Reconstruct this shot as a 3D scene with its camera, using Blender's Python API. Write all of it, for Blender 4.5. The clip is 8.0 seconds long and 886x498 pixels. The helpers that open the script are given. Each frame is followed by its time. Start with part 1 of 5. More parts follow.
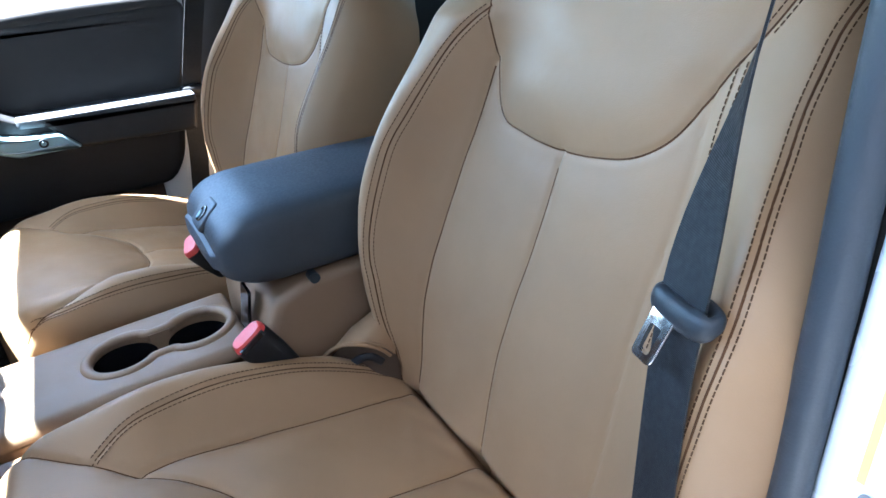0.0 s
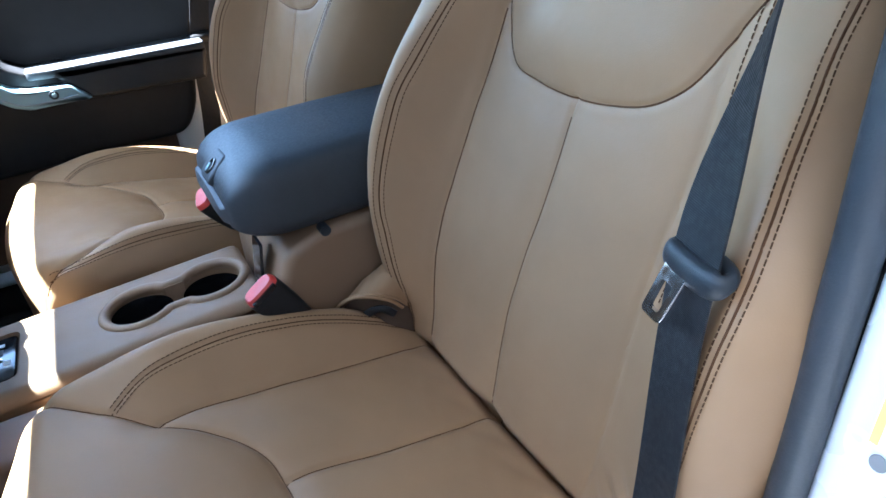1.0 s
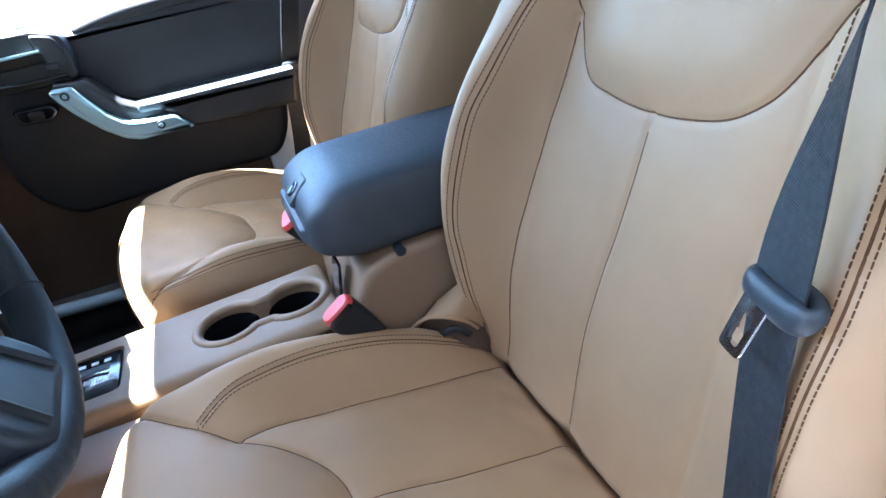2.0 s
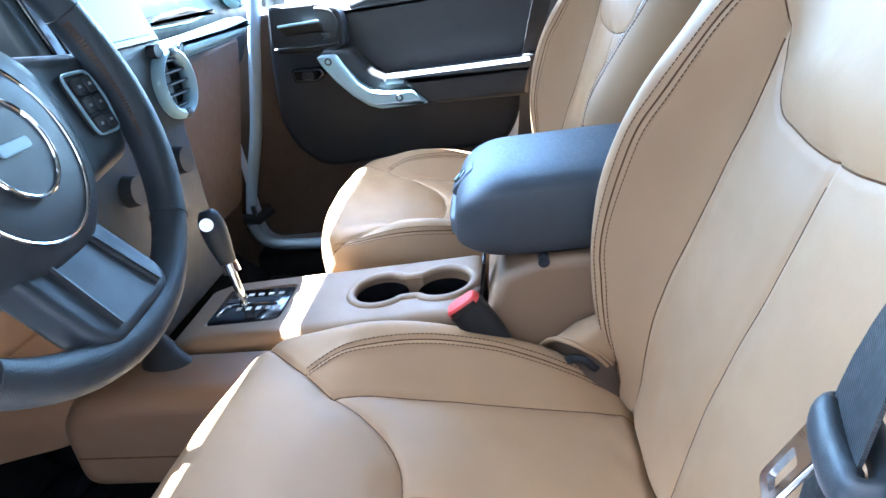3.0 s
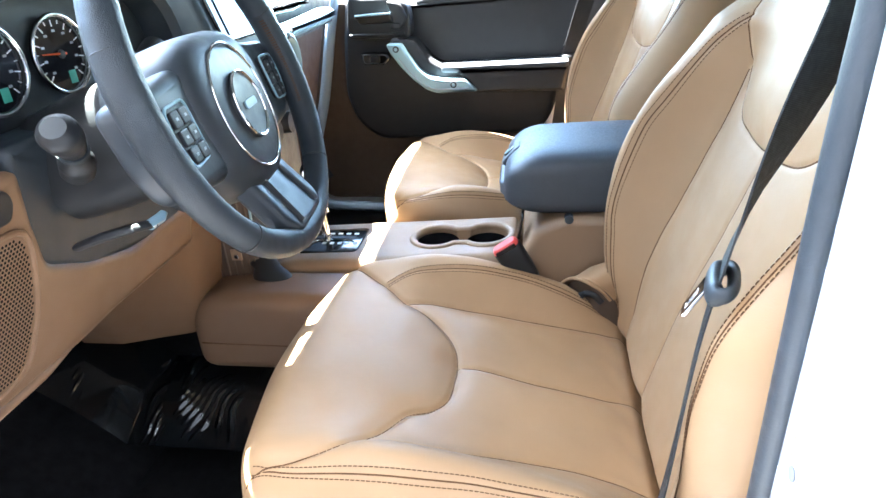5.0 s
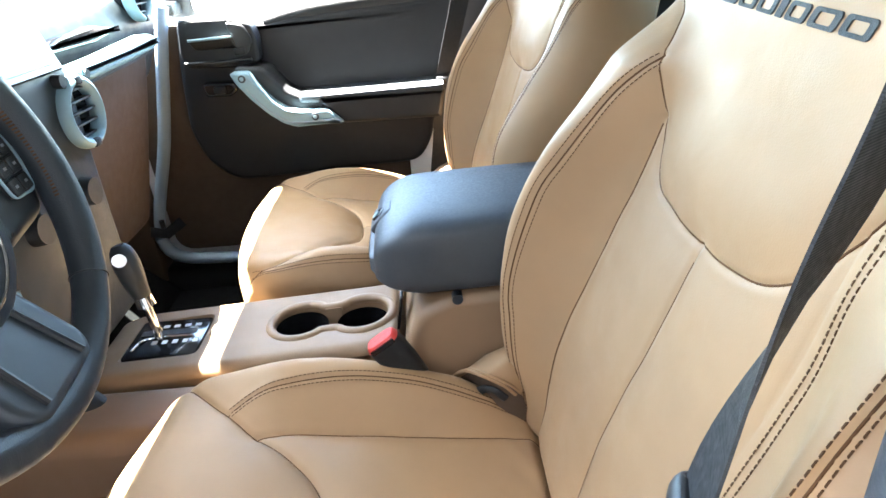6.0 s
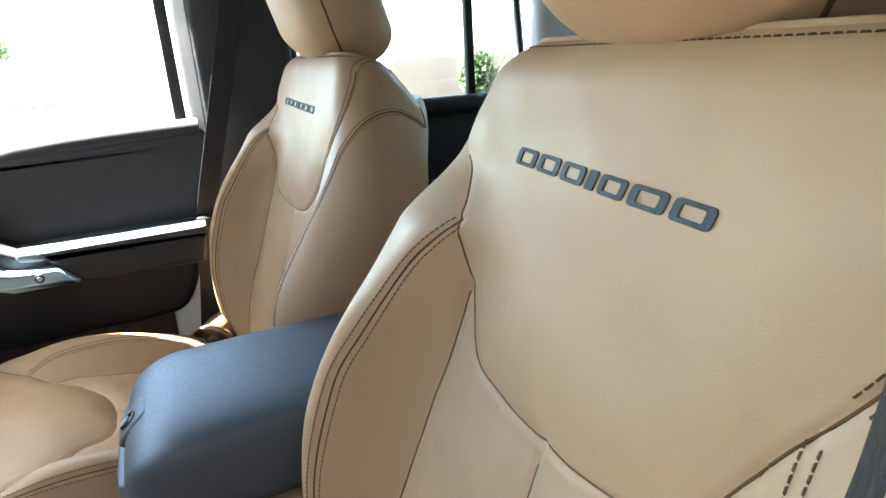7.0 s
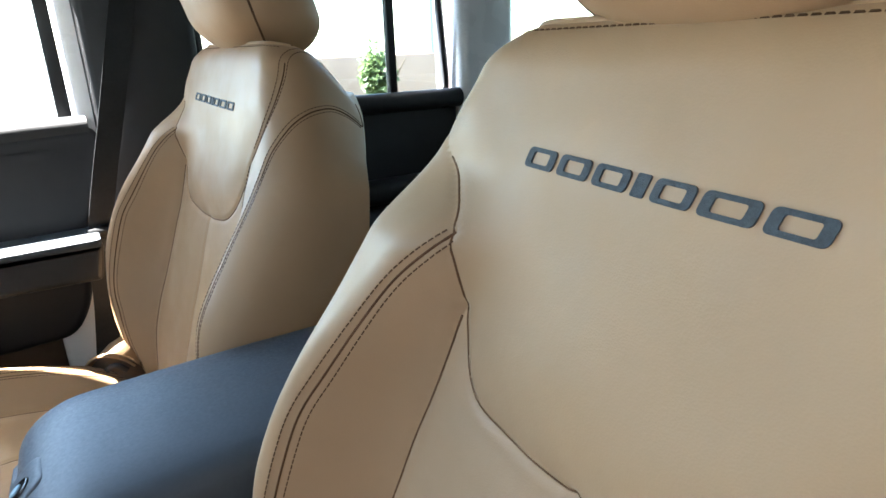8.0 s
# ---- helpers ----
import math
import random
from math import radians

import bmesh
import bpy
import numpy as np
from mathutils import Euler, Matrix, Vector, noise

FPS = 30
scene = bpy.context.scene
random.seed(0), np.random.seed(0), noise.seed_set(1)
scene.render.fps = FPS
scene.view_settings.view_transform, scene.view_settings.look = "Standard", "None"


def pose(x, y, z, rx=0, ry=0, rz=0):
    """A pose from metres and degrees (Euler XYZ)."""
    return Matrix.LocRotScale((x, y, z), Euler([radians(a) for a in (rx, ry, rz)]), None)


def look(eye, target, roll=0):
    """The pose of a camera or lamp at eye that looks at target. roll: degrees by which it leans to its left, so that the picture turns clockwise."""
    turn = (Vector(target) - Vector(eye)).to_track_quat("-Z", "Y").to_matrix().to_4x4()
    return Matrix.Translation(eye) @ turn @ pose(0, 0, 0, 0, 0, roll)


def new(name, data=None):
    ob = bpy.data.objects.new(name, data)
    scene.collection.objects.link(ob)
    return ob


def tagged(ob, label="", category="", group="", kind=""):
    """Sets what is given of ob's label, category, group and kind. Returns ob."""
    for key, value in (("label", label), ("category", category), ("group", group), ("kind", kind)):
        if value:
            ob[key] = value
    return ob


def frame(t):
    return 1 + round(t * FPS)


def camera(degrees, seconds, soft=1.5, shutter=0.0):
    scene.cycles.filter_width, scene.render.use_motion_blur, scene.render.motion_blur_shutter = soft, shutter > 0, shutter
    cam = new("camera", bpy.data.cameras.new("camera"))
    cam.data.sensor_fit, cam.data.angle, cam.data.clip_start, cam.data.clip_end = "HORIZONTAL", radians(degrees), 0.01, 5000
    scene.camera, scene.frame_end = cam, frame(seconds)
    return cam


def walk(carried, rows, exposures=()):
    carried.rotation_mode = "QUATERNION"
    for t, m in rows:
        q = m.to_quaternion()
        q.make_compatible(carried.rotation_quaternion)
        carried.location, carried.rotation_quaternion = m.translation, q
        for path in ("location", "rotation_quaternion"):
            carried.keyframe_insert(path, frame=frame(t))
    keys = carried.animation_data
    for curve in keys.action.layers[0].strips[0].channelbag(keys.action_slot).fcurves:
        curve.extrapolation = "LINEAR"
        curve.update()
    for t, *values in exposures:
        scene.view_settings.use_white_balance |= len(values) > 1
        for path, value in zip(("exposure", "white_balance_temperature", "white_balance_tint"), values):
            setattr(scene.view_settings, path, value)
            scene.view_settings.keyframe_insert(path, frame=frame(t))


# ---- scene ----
from mathutils import geometry

cam = camera(72.1, 8.0)
EXPOSURES = [(0.0, 5.33, 5300, 10), (1.2, 5.12, 5300, 10), (2.5, 6.12, 5150, 10), (3.5, 6.28, 5350, 10), (4.0, 6.32, 5550, 10), (5.5, 6.38, 6150, 10), (6.5, 5.97, 6500, 10), (7.0, 5.58, 6400, 10), (8.0, 5.4, 6250, 10)]
PATH = [
    (0, (-0.203, -0.74, 1.379), (0.692, 0.819, 0.503), -3.8),
    (0.5, (-0.19, -0.739, 1.373), (0.672, 0.799, 0.43), -4.3),
    (1, (-0.191, -0.735, 1.378), (0.603, 0.791, 0.356), -5.2),
    (1.2, (-0.192, -0.732, 1.375), (0.598, 0.797, 0.356), -5.1),
    (2.3, (-0.13, -0.736, 1.38), (0.19, 1.033, 0.505), -10.8),
    (2.5, (-0.082, -0.741, 1.375), (0.045, 1.074, 0.546), -9.4),
    (3, (-0.048, -0.724, 1.357), (-0.295, 1.071, 0.51), -7.9),
    (3.5, (-0.06, -0.823, 1.373), (-0.445, 0.983, 0.605), -8.6),
    (4, (-0.061, -0.958, 1.396), (-0.469, 0.846, 0.634), -6.6),
    (4.2, (-0.061, -0.974, 1.397), (-0.453, 0.833, 0.634), -5.9),
    (5.3, (-0.073, -0.911, 1.413), (-0.329, 0.827, 0.456), -3.5),
    (5.5, (-0.072, -0.869, 1.411), (-0.28, 0.855, 0.419), -3.8),
    (6, (-0.045, -0.734, 1.424), (-0.015, 1.051, 0.524), -4.4),
    (6.5, (-0.029, -0.653, 1.447), (0.403, 1.184, 0.785), -4.7),
    (7, (-0.024, -0.615, 1.446), (0.722, 1.131, 0.817), -3.5),
    (7.5, (-0.043, -0.564, 1.444), (0.958, 1.054, 0.828), -2.1),
    (8, (-0.042, -0.53, 1.437), (0.984, 1.064, 0.799), -2.1),
]
walk(cam, [(t, look(eye, target, roll)) for t, eye, target, roll in PATH], EXPOSURES)

SUN_DIR = Vector((-0.40, 0.29, 1.0)).normalized()

# ---- world and sun ----
world = bpy.data.worlds.new("world")
scene.world = world
world.use_nodes = True
wn = world.node_tree.nodes
sky = wn.new("ShaderNodeTexSky")
sky.sky_type = "NISHITA"
sky.sun_disc = False
sky.dust_density = 1.2
sky.sun_elevation = math.asin(SUN_DIR.z)
sky.sun_rotation = math.atan2(SUN_DIR.x, SUN_DIR.y)
wn["Background"].inputs["Strength"].default_value = 0.125
world.node_tree.links.new(sky.outputs["Color"], wn["Background"].inputs["Color"])
lamp = bpy.data.lights.new("sun", "SUN")
lamp.energy, lamp.angle, lamp.color = 5.0, radians(0.5), (1.0, 0.95, 0.87)
sun = new("sun", lamp)
sun.matrix_world = look(SUN_DIR * 20, (0, 0, 0))


# ---- materials ----
def material(name, color, rough=0.5, metal=0.0, vary=0.12, scale=6.0, bump=0.0, bump_scale=300.0, coat=0.0, spec=0.5, pebble=False, fine=0.0):
    """A surface with stains at a large scale, grain at a fine one, and relief."""
    m = bpy.data.materials.new(name)
    m.use_nodes = True
    n, l = m.node_tree.nodes, m.node_tree.links
    b = n["Principled BSDF"]
    tc = n.new("ShaderNodeTexCoord")
    big = n.new("ShaderNodeTexNoise")
    big.inputs["Scale"].default_value = scale
    big.inputs["Detail"].default_value = 6.0
    l.new(tc.outputs["Object"], big.inputs["Vector"])
    ramp = n.new("ShaderNodeMapRange")
    ramp.inputs["From Min"].default_value, ramp.inputs["From Max"].default_value = 0.3, 0.7
    ramp.inputs["To Min"].default_value, ramp.inputs["To Max"].default_value = 1 - vary, 1 + vary
    l.new(big.outputs["Fac"], ramp.inputs["Value"])
    mul = n.new("ShaderNodeVectorMath")
    mul.operation = "SCALE"
    mul.inputs[0].default_value = color
    l.new(ramp.outputs["Result"], mul.inputs["Scale"])
    l.new(mul.outputs["Vector"], b.inputs["Base Color"])
    rr = n.new("ShaderNodeMapRange")
    rr.inputs["From Min"].default_value, rr.inputs["From Max"].default_value = 0.3, 0.7
    rr.inputs["To Min"].default_value, rr.inputs["To Max"].default_value = max(rough - 0.07, 0.02), min(rough + 0.07, 1.0)
    mid = n.new("ShaderNodeTexNoise")
    mid.inputs["Scale"].default_value = scale * 7
    l.new(tc.outputs["Object"], mid.inputs["Vector"])
    l.new(mid.outputs["Fac"], rr.inputs["Value"])
    l.new(rr.outputs["Result"], b.inputs["Roughness"])
    b.inputs["Metallic"].default_value = metal
    b.inputs["Specular IOR Level"].default_value = spec
    b.inputs["Coat Weight"].default_value = coat
    if bump:
        bp = n.new("ShaderNodeBump")
        bp.inputs["Strength"].default_value = bump
        bp.inputs["Distance"].default_value = 0.0012
        if pebble:
            grain = n.new("ShaderNodeTexVoronoi")
            grain.inputs["Scale"].default_value = bump_scale
            l.new(tc.outputs["Object"], grain.inputs["Vector"])
            l.new(grain.outputs["Distance"], bp.inputs["Height"])
        else:
            grain = n.new("ShaderNodeTexNoise")
            grain.inputs["Scale"].default_value = bump_scale
            grain.inputs["Detail"].default_value = 4.0
            l.new(tc.outputs["Object"], grain.inputs["Vector"])
            l.new(grain.outputs["Fac"], bp.inputs["Height"])
        l.new(bp.outputs["Normal"], b.inputs["Normal"])
    return m


def leather(name, color):
    """Soft hide: blotches, worn gloss, pebbled grain and shallow creases."""
    m = material(name, color, 0.54, spec=0.36, vary=0.16, scale=4.0, bump=0.06, bump_scale=850, pebble=True)
    n, l = m.node_tree.nodes, m.node_tree.links
    b = n["Principled BSDF"]
    grain = b.inputs["Normal"].links[0].from_node
    tc = n.new("ShaderNodeTexCoord")
    crease = n.new("ShaderNodeTexNoise")
    crease.inputs["Scale"].default_value = 17.0
    crease.inputs["Detail"].default_value = 3.0
    crease.inputs["Distortion"].default_value = 0.5
    l.new(tc.outputs["Object"], crease.inputs["Vector"])
    soft = n.new("ShaderNodeBump")
    soft.inputs["Strength"].default_value = 0.20
    soft.inputs["Distance"].default_value = 0.004
    l.new(crease.outputs["Fac"], soft.inputs["Height"])
    l.new(soft.outputs["Normal"], grain.inputs["Normal"])
    return m


def foliage(name, color):
    """Leaves that also let light through."""
    m = material(name, color, 0.6, vary=0.35, scale=3)
    n, l = m.node_tree.nodes, m.node_tree.links
    back = n.new("ShaderNodeBsdfTranslucent")
    back.inputs["Color"].default_value = (0.20, 0.28, 0.10, 1)
    mix = n.new("ShaderNodeMixShader")
    mix.inputs["Fac"].default_value = 0.35
    l.new(n["Principled BSDF"].outputs["BSDF"], mix.inputs[1])
    l.new(back.outputs["BSDF"], mix.inputs[2])
    l.new(mix.outputs["Shader"], n["Material Output"].inputs["Surface"])
    return m


def thin_glass(name, color):
    """A pane that lets tinted light straight through and mirrors a little."""
    m = bpy.data.materials.new(name)
    m.use_nodes = True
    n, l = m.node_tree.nodes, m.node_tree.links
    n.remove(n["Principled BSDF"])
    clear = n.new("ShaderNodeBsdfTransparent")
    clear.inputs["Color"].default_value = (*color, 1)
    shine = n.new("ShaderNodeBsdfGlossy")
    shine.inputs["Roughness"].default_value = 0.01
    edge = n.new("ShaderNodeFresnel")
    edge.inputs["IOR"].default_value = 1.35
    mix = n.new("ShaderNodeMixShader")
    l.new(edge.outputs["Fac"], mix.inputs["Fac"])
    l.new(clear.outputs["BSDF"], mix.inputs[1])
    l.new(shine.outputs["BSDF"], mix.inputs[2])
    l.new(mix.outputs["Shader"], n["Material Output"].inputs["Surface"])
    return m


def glowing(name, color, strength):
    m = bpy.data.materials.new(name)
    m.use_nodes = True
    b = m.node_tree.nodes["Principled BSDF"]
    b.inputs["Base Color"].default_value = (*color, 1)
    b.inputs["Emission Color"].default_value = (*color, 1)
    b.inputs["Emission Strength"].default_value = strength
    return m


def webbing(name):
    """Woven belt: fine ribs across the strap."""
    m = material(name, (0.011, 0.0125, 0.0145), 0.6, vary=0.2, scale=30, spec=0.3)
    n, l = m.node_tree.nodes, m.node_tree.links
    tc = n.new("ShaderNodeTexCoord")
    wave = n.new("ShaderNodeTexWave")
    wave.bands_direction = "Z"
    wave.inputs["Scale"].default_value = 260
    wave.inputs["Distortion"].default_value = 0.6
    l.new(tc.outputs["Object"], wave.inputs["Vector"])
    bp = n.new("ShaderNodeBump")
    bp.inputs["Strength"].default_value = 0.35
    bp.inputs["Distance"].default_value = 0.001
    l.new(wave.outputs["Fac"], bp.inputs["Height"])
    l.new(bp.outputs["Normal"], n["Principled BSDF"].inputs["Normal"])
    return m


LEATHER = leather("tan_leather", (0.292, 0.181, 0.095))
SEAM = material("seam_brown", (0.085, 0.043, 0.020), 0.85, spec=0.1, vary=0.25, scale=60)
THREAD = material("brown_thread", (0.075, 0.040, 0.020), 0.85, spec=0.1, vary=0.2, scale=200)
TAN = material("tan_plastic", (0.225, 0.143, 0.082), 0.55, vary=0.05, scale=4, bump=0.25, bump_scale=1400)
# the tan plastic again, its colour darkened and warmed to carry footwell shade
SHADETAN = material("shade_darkened_tan_plastic", (0.150, 0.083, 0.042), 0.55, vary=0.06, scale=4, bump=0.25, bump_scale=1400)
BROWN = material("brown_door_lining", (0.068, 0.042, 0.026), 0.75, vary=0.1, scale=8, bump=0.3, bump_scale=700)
BLACK = material("black_plastic", (0.010, 0.011, 0.0125), 0.5, spec=0.4, vary=0.15, scale=6, bump=0.25, bump_scale=1300)
SOFT = material("black_soft_trim", (0.012, 0.0125, 0.0142), 0.5, spec=0.4, vary=0.12, scale=5, bump=0.2, bump_scale=1500)
DASH = material("dark_grey_dash", (0.018, 0.024, 0.030), 0.46, spec=0.4, vary=0.1, scale=6, bump=0.3, bump_scale=1200)
LIDTRIM = material("grey_vinyl", (0.038, 0.044, 0.050), 0.52, spec=0.38, vary=0.05, scale=45, bump=0.10, bump_scale=900)
HUBTRIM = material("charcoal_hub", (0.020, 0.025, 0.030), 0.46, spec=0.4, vary=0.1, scale=8, bump=0.15, bump_scale=1200)
WHEEL = material("black_leather", (0.016, 0.021, 0.026), 0.48, spec=0.4, vary=0.12, scale=15, bump=0.25, bump_scale=1200, pebble=True)
GLOSS = material("gloss_black", (0.008, 0.008, 0.010), 0.12, vary=0.1, scale=10)
SILVER = material("satin_silver", (0.21, 0.325, 0.38), 0.42, metal=0.0, vary=0.05, scale=12)
CHROME = material("chrome", (0.75, 0.75, 0.76), 0.10, metal=1.0, vary=0.04, scale=20)
PAINT = material("white_paint", (0.78, 0.79, 0.79), 0.28, vary=0.03, scale=3, coat=0.5)
GREYPAINT = material("grey_seal", (0.26, 0.30, 0.33), 0.45, vary=0.08, scale=8)
SEALGREY = material("blue_grey_seal", (0.24, 0.31, 0.375), 0.45, vary=0.08, scale=8)
RUBBER = material("grey_rubber", (0.036, 0.044, 0.053), 0.5, vary=0.1, scale=15, bump=0.2, bump_scale=500)
CARPET = material("black_carpet", (0.007, 0.007, 0.0075), 0.97, vary=0.3, scale=60, bump=0.25, bump_scale=600, spec=0.08)
FILM = material("floor_film", (0.005, 0.006, 0.007), 0.10, vary=0.3, scale=20, spec=0.5)
RED = material("red_button", (0.62, 0.06, 0.05), 0.4, vary=0.05, scale=30)
WEB = webbing("belt_webbing")
LINING = material("grey_headliner", (0.09, 0.09, 0.09), 0.9, vary=0.08, scale=10, bump=0.4, bump_scale=900)
INK = material("dark_thread_letters", (0.028, 0.036, 0.042), 0.7, vary=0.25, scale=300, bump=0.5, bump_scale=1500)
SCREEN = material("dark_screen", (0.01, 0.012, 0.014), 0.08, vary=0.1, scale=5)
WHITEINK = material("white_print", (0.75, 0.75, 0.75), 0.5, vary=0.05, scale=60)
YELLOW = material("yellow_label", (0.80, 0.70, 0.20), 0.5, vary=0.08, scale=40)
NEEDLE = material("orange_needle", (0.75, 0.10, 0.02), 0.4, vary=0.05, scale=60)
GREENLCD = glowing("green_display", (0.02, 0.16, 0.11), 0.006)
ASPHALT = material("grey_asphalt", (0.095, 0.093, 0.090), 0.9, vary=0.15, scale=0.4, bump=0.4, bump_scale=40)
BRICK = material("tan_wall", (0.40, 0.27, 0.19), 0.85, vary=0.12, scale=1.0)
LEAF = foliage("green_leaf", (0.09, 0.13, 0.045))
# for the two added walls that only hold light back
BLOCKGREY = material("dark_grey_light_block", (0.040, 0.041, 0.043), 0.9, vary=0.15, scale=1.0, bump=0.4, bump_scale=60)
BARK = material("bark", (0.16, 0.11, 0.07), 0.9, vary=0.2, scale=10)
TYRE = material("rubber", (0.02, 0.02, 0.02), 0.8, vary=0.1, scale=10)
GLASS = thin_glass("glass", (0.80, 0.84, 0.82))
TINT = thin_glass("tinted_glass", (0.52, 0.56, 0.54))
GREYINK = material("grey_print", (0.22, 0.23, 0.24), 0.5, vary=0.05, scale=60)
FARGREY = material("far_grey", (0.30, 0.31, 0.32), 0.6, vary=0.05, scale=3)


# ---- builders ----
def thing(name, at=(0, 0, 0), label="", category="", group="", kind=""):
    e = new(name)
    e.location = at
    e.empty_display_size = 0.05
    return tagged(e, label, category, group, kind)


def part(name, mesh, mat, parent=None, label="", smooth=True):
    """Links a mesh or bmesh, given in world places, as one object under parent."""
    if isinstance(mesh, bmesh.types.BMesh):
        me = bpy.data.meshes.new(name)
        mesh.normal_update()
        mesh.to_mesh(me)
        mesh.free()
    else:
        me = mesh
    if not me.materials:
        me.materials.append(mat)
    if smooth:
        me.shade_smooth()
        me.set_sharp_from_angle(angle=radians(38))
    ob = new(name, me)
    if parent is not None:
        ob.parent = parent
        base = Vector((0, 0, 0))
        p = parent
        while p is not None:
            base += p.location
            p = p.parent
        ob.location = -base if parent.type == "EMPTY" else (0, 0, 0)
    return tagged(ob, label)


def mesh_of(verts, faces, name="mesh"):
    me = bpy.data.meshes.new(name)
    me.from_pydata([tuple(v) for v in verts], [], [tuple(f) for f in faces])
    me.update()
    return me


def box(lo, hi, r=0.004, seg=2, m=None):
    """A box between two corners with rounded edges; m turns it about its middle."""
    bm = bmesh.new()
    bmesh.ops.create_cube(bm, size=1)
    lo, hi = Vector(lo), Vector(hi)
    size, mid = hi - lo, (hi + lo) / 2
    bmesh.ops.scale(bm, vec=size, verts=bm.verts)
    if r:
        bmesh.ops.bevel(bm, geom=bm.edges[:], offset=min(r, min(size) * 0.49), segments=seg, affect="EDGES", profile=0.5)
    if m is not None:
        bmesh.ops.transform(bm, matrix=m, verts=bm.verts)
    bmesh.ops.translate(bm, vec=mid, verts=bm.verts)
    return bm


def smooth_line(pts, n=60, closed=False):
    """A Catmull-Rom line through the points, in n even steps."""
    p = np.array(pts, float)
    k = len(p)
    out = []
    spans = k if closed else k - 1
    for i in range(spans):
        if closed:
            a, b, c, d = p[(i - 1) % k], p[i], p[(i + 1) % k], p[(i + 2) % k]
        else:
            b, c = p[i], p[i + 1]
            a = p[i - 1] if i else 2 * b - c
            d = p[i + 2] if i + 2 < k else 2 * c - b
        for t in np.linspace(0, 1, 12, endpoint=False):
            out.append(0.5 * (2 * b + (c - a) * t + (2 * a - 5 * b + 4 * c - d) * t * t + (3 * b - a - 3 * c + d) * t ** 3))
    out.append(p[0] if closed else p[-1])
    out = np.array(out)
    s = np.r_[0, np.cumsum(np.linalg.norm(np.diff(out, axis=0), axis=1))]
    g = np.linspace(0, s[-1], n + 1 if closed else n)
    res = np.stack([np.interp(g, s, out[:, j]) for j in range(p.shape[1])], 1)
    return res[:-1] if closed else res


def loft(rings, cap=True, closed=True):
    """Rings of equally many points, joined one after the other."""
    rings = [np.array(r, float) for r in rings]
    n = len(rings[0])
    verts = np.concatenate(rings)
    faces = []
    for i in range(len(rings) - 1):
        for j in range(n if closed else n - 1):
            a, b = i * n + j, i * n + (j + 1) % n
            faces.append((a, b, b + n, a + n))
    if cap:
        faces.append(tuple(range(n))[::-1])
        faces.append(tuple(range((len(rings) - 1) * n, len(rings) * n)))
    bm = bmesh.new()
    vs = [bm.verts.new(v) for v in verts]
    for f in faces:
        try:
            bm.faces.new([vs[i] for i in f])
        except ValueError:
            pass
    bmesh.ops.recalc_face_normals(bm, faces=bm.faces)
    return bm


def tube(pts, r, n=10, r2=None, up=(0, 0, 1), closed=False, cap=True):
    """A rod along pts; r and r2: half widths across and along up; either may be a list."""
    p = np.array(pts, float)
    k = len(p)
    rings = []
    ra = np.broadcast_to(np.array(r, float), (k,))
    rb = ra if r2 is None else np.broadcast_to(np.array(r2, float), (k,))
    up = np.array(up, float)
    for i in range(k):
        a, b = (p[(i - 1) % k], p[(i + 1) % k]) if closed else (p[max(i - 1, 0)], p[min(i + 1, k - 1)])
        d = (b - a) / np.linalg.norm(b - a)
        side = np.cross(d, up)
        if np.linalg.norm(side) < 1e-3:
            side = np.cross(d, (1.0, 0.0, 0.0))
        side /= max(np.linalg.norm(side), 1e-6)
        v = np.cross(side, d)
        an = np.linspace(0, 2 * np.pi, n, endpoint=False)
        rings.append(p[i] + np.outer(np.cos(an) * ra[i], side) + np.outer(np.sin(an) * rb[i], v))
    if closed:
        rings.append(rings[0])
        bm = loft(rings, cap=False)
        bmesh.ops.remove_doubles(bm, verts=bm.verts, dist=1e-6)
        return bm
    return loft(rings, cap)


def plate(outline, thick, to3, r=0.003, seg=2):
    """A flat piece with the outline (a, b), thick along c; to3(a, b, c) places it. Its rim is rounded."""
    o = np.array(outline, float)
    area = np.sum(o[:, 0] * np.roll(o[:, 1], -1) - o[:, 1] * np.roll(o[:, 0], -1))
    if area < 0:
        o = o[::-1]
    d = np.roll(o, -1, 0) - np.roll(o, 1, 0)
    nrm = np.stack([d[:, 1], -d[:, 0]], 1)
    nrm /= np.maximum(np.linalg.norm(nrm, axis=1, keepdims=True), 1e-9)
    rings = []
    # from the back rim to the front rim
    levels = [(r + min(0.0012, 0.3 * r + 0.0002), 0.0)] + [(r * (1 - math.cos(a)), r * (1 - math.sin(a))) for a in np.linspace(math.pi / 2, 0, seg + 1)]
    for inset, c in levels:
        rings.append([to3(p[0], p[1], c) for p in o - nrm * inset])
    for inset, c in levels[::-1]:
        rings.append([to3(p[0], p[1], thick - c) for p in o - nrm * inset])
    bm = loft(rings, cap=False)
    bm.verts.ensure_lookup_table()
    last = len(bm.verts) - len(o)
    for a, b, c in geometry.tessellate_polygon([[Vector((p[0], p[1], 0)) for p in o]]):
        for k in (0, last):
            try:
                bm.faces.new((bm.verts[k + a], bm.verts[k + b], bm.verts[k + c]))
            except ValueError:
                pass
    bmesh.ops.recalc_face_normals(bm, faces=bm.faces)
    return bm


def ring_outline(rx, ry, n=48, power=2.0, cx=0.0, cy=0.0):
    a = np.linspace(0, 2 * np.pi, n, endpoint=False)
    c, s = np.cos(a), np.sin(a)
    return np.stack([cx + rx * np.sign(c) * np.abs(c) ** (2 / power), cy + ry * np.sign(s) * np.abs(s) ** (2 / power)], 1)


